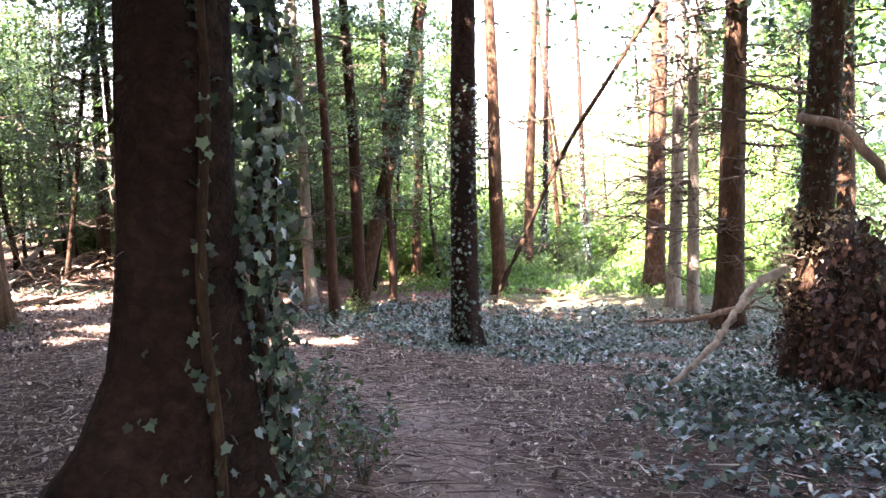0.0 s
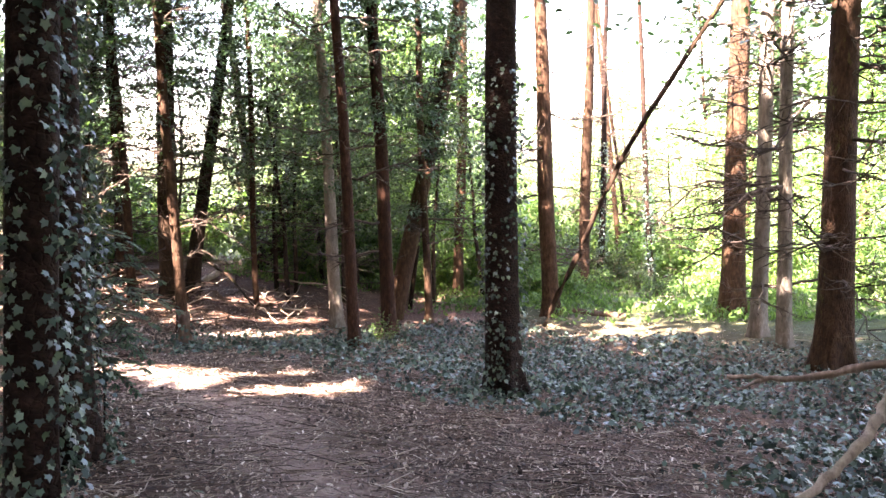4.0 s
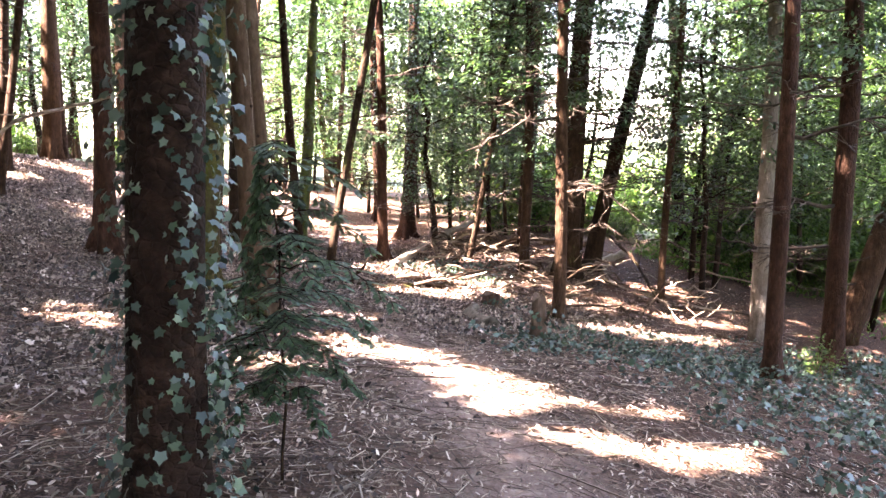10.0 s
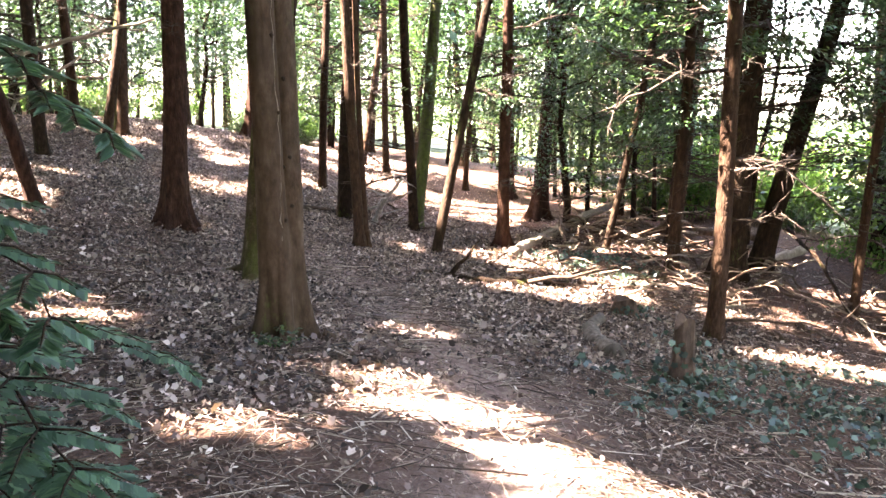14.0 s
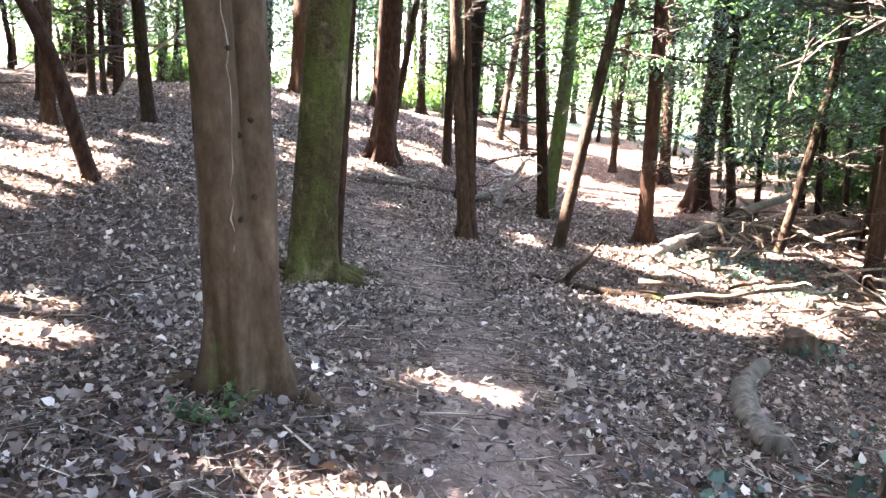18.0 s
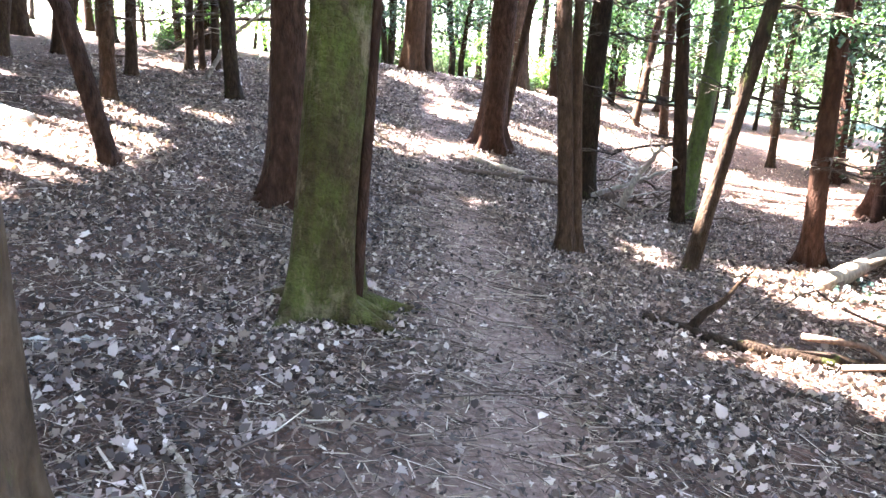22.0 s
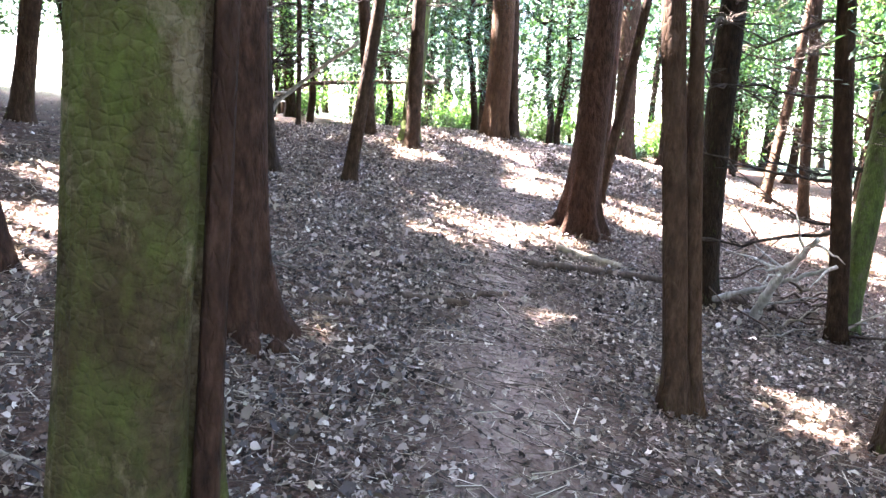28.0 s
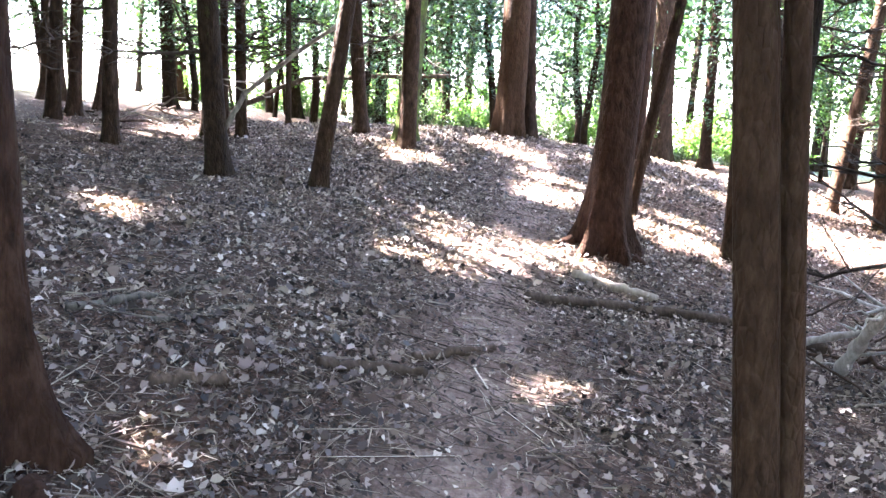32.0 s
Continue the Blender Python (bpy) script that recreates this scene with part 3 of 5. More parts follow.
def dead_branch(droop):
    """A bare side branch one metre long, from the origin along x, with finer twigs."""
    line = wobble([(-0.05, 0, 0), (0.5, rng.normal(0, 0.05), 0.05 - 0.3 * droop), (1.0, rng.normal(0, 0.12), -droop)], 0.016, 9)
    pieces = [tube(line, np.linspace(0.013, 0.003, 9), 5)]
    for _ in range(11):
        k = rng.integers(1, 8)
        sgn = rng.choice((-1, 1))
        d = unit(np.array((0.7, sgn * rng.uniform(0.4, 1.0), rng.normal(-0.1, 0.25))))
        ln = rng.uniform(0.12, 0.42)
        tip = line[k] + d * ln
        pieces.append(tube(wobble([line[k], tip], 0.010, 4), (0.0055, 0.0045, 0.0035, 0.002), 4))
        for _ in range(2):
            q = line[k] + d * ln * rng.uniform(0.3, 0.9)
            pieces.append(tube([q, q + unit(d + rng.normal(0, 0.6, 3)) * ln * 0.4], (0.003, 0.0015), 3))
    v, f = joined(pieces)
    return mesh_of("branch", v, f, BARK["branch"])


DEAD = [dead_branch(d) for d in (-0.15, -0.05, 0.0, 0.05, 0.1, 0.15, 0.22, 0.3, -0.1, 0.4)]


def side_branch(t, h, r, lean, length, turn=None):
    b = part("branch", DEAD[rng.integers(0, len(DEAD))], t)
    a = rng.uniform(0, 6.28) if turn is None else turn
    k = length * rng.uniform(1.1, 1.6)
    b.matrix_basis = Matrix.Translation((lean[0] * h + 0.8 * r * math.cos(a), lean[1] * h + 0.8 * r * math.sin(a), h)) @ Matrix.Rotation(a, 4, "Z") @ Matrix.Rotation(rng.choice((0.0, math.pi)), 4, "X") @ Matrix.Diagonal((length, k, k, 1))


def crown_points(n, base, low, high, spread, clusters):
    """Points in tufts, in a ragged tapering crown."""
    k = rng.uniform(0, 1, clusters) ** 0.8
    cz = low + (high - low) * k
    ca = rng.uniform(0, 6.28, clusters)
    cr = spread * (1 - 0.75 * k) * np.sqrt(rng.uniform(0.02, 1, clusters)) * rng.uniform(0.6, 1.25, clusters)
    c = np.stack([base[0] + cr * np.cos(ca), base[1] + cr * np.sin(ca), cz], 1)
    which = rng.integers(0, clusters, n)
    out = np.stack([np.cos(ca), np.sin(ca), 0 * ca], 1)[which]
    p = c[which] + rng.normal(0, 1, (n, 3)) * np.array((0.42, 0.42, 0.17)) * spread / 2.4
    return p, out


def crown_mesh(x, y, z0, lean, r, n=800):
    """High boughs that shade the wood; the openings stay free."""
    top = 15.0
    spread = 2.6 + 3 * r
    mid = 10.0
    far = off_track(x, y) > 9 or x > 1.0
    p, out = crown_points(n * (5 if far else 1), (lean[0] * mid, lean[1] * mid), 5.0 if far else 7.2, top, spread, 70)
    keep = ~sunlit(p + (x, y, z0))
    p, out = p[keep], out[keep]
    m = len(p)
    q = scatter(OVAL, p, out + rng.normal(0, 0.6, (m, 3)), rng.normal(0, 0.45, (m, 3)) + (0, 0, 1), rng.uniform(0.35, 0.62, m) * (0.34 if far else 1))
    return polygons_of("crown", q, NEEDLE)


def ivy_on_trunk(r, lean, top, n, size, lush=0.12):
    h = rng.uniform(0, 1, n) ** 1.2 * top
    a = rng.uniform(0, 6.28, n)
    strand = np.sin(3 * a + 1.1 * h) + np.sin(5 * a - 2.1 * h) + rng.normal(0, 0.7, n)
    keep = strand > -0.5
    h, a = h[keep], a[keep]
    m = len(h)
    out = np.stack([np.cos(a), np.sin(a), np.zeros(m)], 1)
    rr = r * (1 - 0.62 * h / 15) * (1 + 0.6 * np.exp(-h / (1.3 * r + 0.04))) + 0.01 + np.abs(rng.normal(0, lush * 0.5, m))
    p = out * rr[:, None] + np.stack([lean[0] * h, lean[1] * h, h], 1)
    along = np.stack([rng.normal(0, 0.7, m), rng.normal(0, 0.7, m), -np.ones(m)], 1) + 0.5 * out
    q = scatter(IVY, p, along, out + rng.normal(0, 0.6, (m, 3)) + (0, 0, 0.6), rng.uniform(0.45, 1.15, m) * size, rng.uniform(0.7, 1.0, m))
    return polygons_of("ivy", q, IVY_LEAF)


SHARED = {}


def hanging_boughs(n):
    """A few drooping sprays round a trunk, between two and eight metres up."""
    k = 34
    h, a, ln = rng.uniform(2.0, 8.0, k), rng.uniform(0, 6.28, k), rng.uniform(0.7, 2.2, k)
    w, u = rng.integers(0, k, n), rng.uniform(0.12, 1, n)
    out = np.stack([np.cos(a), np.sin(a), 0 * a], 1)[w]
    p = out * (u * ln[w])[:, None] + rng.normal(0, 1, (n, 3)) * np.array((0.17, 0.17, 0.05)) * (0.5 + u)[:, None]
    p[:, 2] += h[w] + 0.15 * u - 0.5 * u ** 2 * ln[w] * 0.6
    return polygons_of("bough", scatter(RHOMB, p, out + rng.normal(0, 0.6, (n, 3)) - (0, 0, 0.3), rng.normal(0, 0.35, (n, 3)) + (0, 0, 1), rng.uniform(0.07, 0.15, n), 0.7), NEEDLE)


SHARED["boughs"] = [hanging_boughs(3400) for _ in range(4)]


def tree(kind, x, y, r, lx, ly):
    z = float(land(x, y))
    height = 15.0
    lean = (lx, ly)
    t = thing("tree", x, y, z, LABEL[kind], "tree", "trees of the wood")
    part("trunk", trunk_mesh(kind, r, lean, height), t)
    if kind not in ("polelean", "thinlean", "sapling", "bent"):
        part("crown", crown_mesh(x, y, z, lean, r), t, "dark green needle boughs")
    count = {"bare": 12, "red": 10, "dark": 11, "pale": 12, "pole": 4, "ivy": 6, "orange": 4, "lean": 5, "mossy_far": 5, "ivy_big": 0, "fluted": 0, "mossy": 0, "bent": 2}.get(kind, 2)
    if x > 3:
        count = 24
    if -13 < x < -5.5 and 15.5 < y < 26 and kind in ("bare", "dark", "red", "thinlean"):
        count = 24
    for _ in range(count):
        h = rng.uniform(1.0, 6.5) if off_track(x, y) > 3 and kind != "ivy" else rng.uniform(2.6, 5.5)
        side_branch(t, h, r * (1 - h / 25), lean, rng.uniform(0.25, 0.5) if y < 9 or off_track(x, y) < 2 or kind == "ivy" else rng.uniform(0.9, 2.0) if x > 3 else rng.uniform(0.5, 1.7) * (0.7 + 2 * min(r, 0.25)))
    if kind in ("dark", "bare", "red", "pale", "lean") and (y > 16.5 and -13 < x < 0.5 or y > 23 and -22 < x < -12) and r > 0.075:
        for lift in ((0.9, 2.2, 4.2) if -8.2 < x < -7 else (0.8, 2.0, 3.8) if -6.3 <= x < -1.4 else (0.2, 1.6, 3.0, 4.4) if y > 19 and -12 < x < -8.2 else (0.3, 3.2)):
            hang = part("bough", SHARED["boughs"][rng.integers(0, 4)], t, "dark hanging needle boughs")
            hang.rotation_euler = (0, 0, rng.uniform(0, 6.28))
            hang.location = (lx * 4, ly * 4, lift + rng.uniform(-0.3, 0.5))
    if kind in ("ivy", "ivy_big"):
        near = y < 8.5
        ivy = part("ivy", ivy_on_trunk(r, lean, 4.2, {"ivy_big": 120}.get(kind, 2900 if near else 2000), 0.055 if near else 0.068, 0.12 if near else 0.11), t, "glossy climbing ivy leaves")
        tagged(ivy, kind="stuff")
    if kind == "ivy_big":
        for off, spread, n in (((0.31, 0.06), 0.065, 1500), ((0.36, 0.14), 0.07, 700), ((0.16, -0.21), 0.03, 150)):
            hs = np.linspace(0.0, 3.8, 18)
            line = np.stack([off[0] + 0.02 * np.sin(4 * hs) - 0.012 * hs + lx * hs, off[1] + 0.025 * np.cos(3 * hs), hs], 1)
            v, f = tube(line, np.linspace(0.030, 0.012, 18), 6, rough=0.15)
            st = part("ivy_stem", mesh_of("ivy_stem", v, f, BARK["dark"]), t, "woody ivy stem climbing the trunk")
            u = rng.uniform(0, 1, n) * 17
            p = np.stack([np.interp(u, range(18), line[:, i]) for i in range(3)], 1) + rng.normal(0, spread, (n, 3))
            q = scatter(IVY, p, rng.normal(0, 0.6, (n, 3)) - (0, 0, 0.8), rng.normal(0, 0.6, (n, 3)) + (0.3, -0.7, 0.5), rng.uniform(0.03, 0.065, n), rng.uniform(0.7, 1, n))
            tagged(part("leaves", polygons_of("leaves", q, IVY_LEAF), st), kind="stuff")
    if kind == "fluted":
        h = np.linspace(0.8, 3.4, 34)
        a = -0.42 + 0.05 * np.sin(5 * h) + rng.normal(0, 0.035, 34)
        rr = twin_section(a, h) * (1 - 0.62 * h / 15) * 1.03
        sx, sy = 0.02 * np.sin(0.9 * h), 0.012 * np.sin(0.9 * h)
        v, f = tube(np.stack([rr * np.cos(a) + lx * h + sx, rr * np.sin(a) + ly * h + sy, h], 1), np.clip(rng.normal(0.0012, 0.0016, 34), 0.0003, 0.005), 5)
        for ka, kh in ((-0.25, 0.95), (0.55, 1.05), (-0.1, 1.35), (0.62, 1.42), (-0.35, 1.75), (0.5, 2.0), (-0.5, 2.3)):
            kr = float(twin_section(ka, kh)) * (1 - 0.62 * kh / 15) * 1.04
            ring = [(kr * 0.97 * np.cos(ka) + lx * kh + 0.02 * math.sin(0.9 * kh) + dx, kr * 0.97 * np.sin(ka) + ly * kh + 0.012 * math.sin(0.9 * kh), kh) for dx in (-0.02, 0.004, 0.009)]
            kv, kf = tube(ring, (0.020, 0.016, 0.008), 9, rough=0.2)
            part("knot", mesh_of("knot", kv, kf, BARK["dark"]), t, "dark healed knot")
        part("sap_streak", mesh_of("sap_streak", v, f, DEADWOOD), t, "pale dried sap streak")
    if kind == "mossy":
        line = [(0.05 + 0.013 * h, 0.225 - 0.02 * np.exp(-h) + 0.059 * h, h) for h in (-0.1, 0.4, 0.9, 1.5, 2.2, 3.2, 4.5, 6.0)]
        v, f = tube(line, (0.06, 0.045, 0.04, 0.038, 0.036, 0.035, 0.035, 0.035), 10)
        part("stem", mesh_of("stem", v, f, BARK["red"]), t, "dark second stem grown against the trunk")
    if kind in ("mossy", "fluted", "red") and r > 0.17:
        for a in {"mossy": (0.55, 0.95, 1.5, 3.6, 5.2), "fluted": (0.6, 2.4, 4.0, 5.6)}.get(kind, (0.7, 2.6, 4.5)):
            reach = r * (rng.uniform(2.0, 2.9) if kind != "mossy" or a > 2 else rng.uniform(2.9, 3.8))
            k = np.linspace(0.22 if kind == "mossy" else 0.55, 1, 6)
            px, py = reach * k * np.cos(a + 0.3 * k), reach * k * np.sin(a + 0.3 * k)
            hz = land(x + px, y + py) - z + 0.30 * r * ((1 - k) / 0.45) ** 1.3 - 0.03
            v, f = tube(np.stack([px, py, hz], 1), np.linspace(0.36, 0.10, 6) * r, 8)
            part("root", mesh_of("root", v, f, BARK[SURFACE.get(kind, kind)]), t)
    return t


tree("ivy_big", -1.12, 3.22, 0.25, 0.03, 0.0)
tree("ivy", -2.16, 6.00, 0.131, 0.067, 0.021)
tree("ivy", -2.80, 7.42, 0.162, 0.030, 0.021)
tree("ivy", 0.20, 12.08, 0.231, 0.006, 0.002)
tree("bare", 1.24, 20.25, 0.198, -0.029, -0.009)
tree("bare", 2.27, 23.38, 0.155, 0.028, 0.000)
tree("bare", 4.97, 18.96, 0.252, 0.005, 0.000)
tree("pale", 4.79, 16.65, 0.148, 0.006, 0.000)
tree("pale", 4.92, 15.75, 0.128, -0.012, -0.000)
tree("bare", 5.07, 14.10, 0.251, 0.002, 0.000)
tree("bare", 8.01, 15.69, 0.185, -0.038, -0.001)
tree("bare", -6.06, 16.66, 0.107, -0.005, -0.004)
tree("bare", -8.59, 19.79, 0.107, -0.003, -0.002)
tree("dark", -7.78, 21.21, 0.183, 0.158, 0.110)
tree("bare", -5.95, 20.79, 0.079, 0.019, 0.013)
tree("dark", -7.26, 25.40, 0.154, -0.072, -0.050)
tree("dark", -6.75, 24.64, 0.206, 0.201, 0.140)
tree("pale", -3.60, 19.36, 0.144, -0.019, -0.013)
tree("red", -2.41, 15.46, 0.104, -0.017, -0.012)
tree("red", -2.10, 17.49, 0.146, -0.021, -0.015)
tree("dark", -9.69, 21.43, 0.111, 0.017, 0.005)
tree("lean", -2.49, 20.55, 0.228, 0.232, 0.073)
tree("bare", -1.61, 20.02, 0.097, -0.008, -0.003)
tree("bare", -1.21, 27.08, 0.152, 0.007, 0.002)
tree("bare", -10.72, 23.26, 0.121, 0.049, 0.001)
tree("bare", -16.14, 30.47, 0.135, 0.144, 0.002)
tree("dark", -7.92, 20.34, 0.253, 0.043, 0.001)
tree("red", -23.17, 19.47, 0.219, 0.054, 0.038)
tree("bare", -43.14, 20.02, 0.196, 0.037, 0.038)
tree("fluted", -6.62, 11.02, 0.195, -0.015, -0.030)
tree("mossy", -9.71, 12.51, 0.238, 0.013, 0.059)
tree("red", -12.62, 12.66, 0.186, 0.003, 0.016)
tree("bent", -13.36, 10.96, 0.099, -0.06, -0.29)
tree("bare", -17.04, 10.74, 0.115, 0.006, 0.029)
tree("bare", -21.81, 8.50, 0.180, 0.032, 0.150)
tree("bare", -24.26, 9.23, 0.124, 0.019, 0.091)
tree("bare", -21.64, 10.88, 0.119, 0.008, 0.038)
tree("bare", -23.40, 12.29, 0.074, 0.004, 0.019)
tree("dark", -19.57, 12.68, 0.142, -0.008, -0.041)
tree("bare", -23.29, 12.56, 0.094, 0.004, 0.019)
tree("bare", -19.52, 13.89, 0.108, 0.031, 0.167)
tree("bare", -23.75, 14.65, 0.132, -0.012, -0.064)
tree("bare", -26.92, 13.19, 0.065, 0.003, 0.017)
tree("mossy_far", -22.86, 15.33, 0.179, 0.016, 0.089)
tree("orange", -24.03, 17.41, 0.267, 0.008, 0.041)
tree("bare", -24.11, 17.86, 0.129, -0.005, -0.025)
tree("red", -18.33, 17.25, 0.246, 0.013, 0.072)
tree("sapling", -19.83, 18.21, 0.088, 0.032, 0.175)
tree("bare", -27.84, 22.13, 0.300, 0.000, 0.003)
tree("pole", -12.21, 15.70, 0.089, -0.010, -0.057)
tree("pole", -12.20, 15.87, 0.055, -0.011, -0.058)
tree("dark", -16.14, 18.10, 0.184, 0.007, 0.039)
tree("bare", -21.59, 22.52, 0.107, 0.026, 0.141)
tree("bare", -20.61, 22.72, 0.110, -0.006, -0.034)
tree("bare", -15.05, 19.23, 0.118, -0.024, -0.047)
tree("mossy_far", -15.53, 19.73, 0.156, 0.035, 0.070)
tree("polelean", -11.67, 17.03, 0.094, 0.081, 0.161)
tree("bare", -18.56, 19.06, 0.109, 0.010, 0.021)
tree("bare", -18.61, 24.20, 0.087, 0.021, 0.042)
tree("red", -11.78, 18.86, 0.115, -0.010, -0.020)
tree("red", -17.43, 24.89, 0.140, -0.010, -0.020)
tree("red", -14.82, 23.34, 0.202, 0.013, 0.026)
tree("thinlean", -10.13, 19.90, 0.073, 0.116, 0.120)
tree("bare", -22.26, 15.30, 0.137, 0.023, 0.046)
tree("bare", -23.29, 12.01, 0.093, 0.020, 0.040)
tree("bare", -28.79, 7.77, 0.259, 0.010, 0.069)
tree("bare", -25.06, 9.36, 0.126, 0.013, 0.082)
tree("bare", -27.09, 9.21, 0.084, 0.028, 0.187)
tree("bare", -1.16, 23.99, 0.151, 0.043, 0.001)
tree("ivy", 2.95, 25.2, 0.10, 0.02, 0.0)
tree("ivy", 4.30, 24.6, 0.09, -0.05, 0.0)
tree("bare", 3.90, 27.5, 0.09, -0.10, 0.0)
tree("bare", 4.30, 28.0, 0.07, -0.13, 0.0)


def out_of_view(x, y):
    """Whether a place lies behind or beside the walk, never looked at."""
    if x > 0:
        return y < 1.77 * x - 2.2
    side = min(-1.77 * x - 1.6, 2.6 + 0.93 * (0.36 - x), 4.0 + 0.48 * (0.2 - x))
    return y < (side if x > -9.5 else min(side, 12.6 + 0.36 * (x + 9.5)))


def plain_tree(kind, r, n, low, spread, size):
    """A tree for the depth of the wood, built once and copied."""
    t = thing("tree", 0, 0, -200, LABEL[kind], "tree", "trees of the wood")
    part("trunk", trunk_mesh(kind, r, (0.0, 0.0), 15.0), t)
    p, out = crown_points(n, (0, 0), low, 15.0, spread, 80)
    m = len(p)
    q = scatter(RHOMB, p, out + rng.normal(0, 0.6, (m, 3)), rng.normal(0, 0.45, (m, 3)) + (0, 0, 1), rng.uniform(0.7, 1.3, m) * size)
    part("crown", polygons_of("crown", q, NEEDLE), t, "dark green needle boughs")
    for _ in range(5):
        side_branch(t, rng.uniform(1.5, 6), r * 0.9, (0, 0), rng.uniform(0.5, 1.4))
    return t


def settle(ob, x, y, scale=1.0, sink=0.0, turn=None, tilt=3.0):
    a = rng.uniform(0, 360) if turn is None else turn
    m = pose(x, y, float(land(x, y)) - sink, rng.normal(0, tilt), rng.normal(0, tilt), a) @ Matrix.Diagonal((scale, scale, scale, 1))
    return copy_thing(ob, m)


# A tree added out of view, only for the shade its crown casts.
def unseen_shade_tree(x, y):
    z = float(land(x, y))
    t = thing("tree", x, y, z, LABEL["bare"], "tree", "trees of the wood")
    part("trunk", SHARED.setdefault("shade_trunk", trunk_mesh("bare", 0.17, (0.0, 0.0), 15.0)), t)
    p, out = crown_points(1900, (0, 0), 5.6, 15.0, 3.2, 110)
    keep = ~sunlit(p + (x, y, z))
    p, out = p[keep], out[keep]
    m = len(p)
    q = scatter(RHOMB, p, out + rng.normal(0, 0.6, (m, 3)), rng.normal(0, 0.45, (m, 3)) + (0, 0, 1), rng.uniform(0.36, 0.58, m))
    part("crown", polygons_of("crown", q, NEEDLE), t, "dark green needle boughs")


# trees added out of view behind and beside the walk, to shade it
for gx in np.arange(-36, 12, 2.7):
    for gy in np.arange(-13, 14, 2.7):
        px, py = gx + rng.uniform(-0.8, 0.8), gy + rng.uniform(-0.8, 0.8)
        if out_of_view(px, py) and off_track(px, py) > 1.6:
            unseen_shade_tree(px, py)

# more unseen trees, added to keep the sun off the right-hand trunks
for px, py in ((5.7, 7.7), (7.5, 9.6), (8.6, 6.5), (6.4, 10.6), (8.9, 11.6)):
    unseen_shade_tree(px, py)

# trees in the depth of the wood
proto = [plain_tree("bare", 0.15, 900, 5.0, 2.4, 0.5), plain_tree("dark", 0.20, 900, 4.2, 2.6, 0.5), plain_tree("red", 0.17, 900, 6.0, 2.2, 0.5)]
spots = []
while len(spots) < 70:
    px, py = rng.uniform(-58, 22), rng.uniform(4, 52)
    away = np.hypot(px + 9, py - 12)
    if off_track(px, py) < 7 or px > -28 and py < 27 or away > 52 or out_of_view(px, py):
        continue
    if -17 - 0.4 * (py - 30) < px < -8.5 - 0.4 * (py - 30) and py > 26:
        continue
    if -1 < px - 0.1 * (py - 25) < 9 and py < 60 and rng.uniform() < 0.85:
        continue
    if all(np.hypot(px - a, py - b) > 1.6 for a, b in spots):
        spots.append((px, py))
        settle(proto[len(spots) % 3], px, py, rng.uniform(0.6, 1.15))
for p in proto:
    settle(p, *{0: (-34.0, 19.5), 1: (-36.5, 13.0), 2: (-32.0, 25.5)}[proto.index(p)])
    for o in (*p.children_recursive, p):
        bpy.data.objects.remove(o)


# ---- understorey ----
def leafy_tree(label, mat, n, height, spread, size, low):
    t = thing("young_tree", 0, 0, -200, label, "tree", "leafy young trees")
    line = wobble([(0, 0, -0.2), (0.1, 0, height * 0.5), (0, 0.15, height * 0.95)], 0.05, 8)
    v, f = tube(line, np.linspace(0.075, 0.015, 8), 7)
    part("trunk", mesh_of("trunk", v, f, BARK["dark"]), t)
    limbs = []
    for _ in range(16):
        h = rng.uniform(low, height * 0.9)
        a = rng.uniform(0, 6.28)
        reach = spread * rng.uniform(0.5, 1.0) * (1 - 0.5 * h / height)
        s = np.array((0, 0, h))
        limbs.append(tube(wobble([s, s + (reach * np.cos(a), reach * np.sin(a), reach * 0.3)], 0.04, 6), np.linspace(0.025, 0.006, 6), 5))
    v, f = joined(limbs)
    tagged(part("twig_work", mesh_of("twig_work", v, f, BARK["dark"]), t), kind="stuff")
    k = rng.uniform(0, 1, 130)
    cz, ca = low + (height - low) * k, rng.uniform(0, 6.28, 130)
    cr = spread * (1 - 0.55 * k) * np.sqrt(rng.uniform(0.03, 1, 130)) * rng.uniform(0.7, 1.2, 130)
    c = np.stack([cr * np.cos(ca), cr * np.sin(ca), cz + 0.25 * cr], 1)
    w = rng.integers(0, 130, n)
    p = c[w] + rng.normal(0, 1, (n, 3)) * (0.26, 0.26, 0.11)
    out = np.stack([np.cos(ca), np.sin(ca), 0 * ca - 0.3], 1)[w]
    q = scatter(RHOMB, p, out + rng.normal(0, 0.7, (n, 3)), rng.normal(0, 0.5, (n, 3)) + (0, 0, 1), rng.uniform(0.6, 1.3, n) * size)
    part("crown", polygons_of("crown", q, mat), t)
    return t


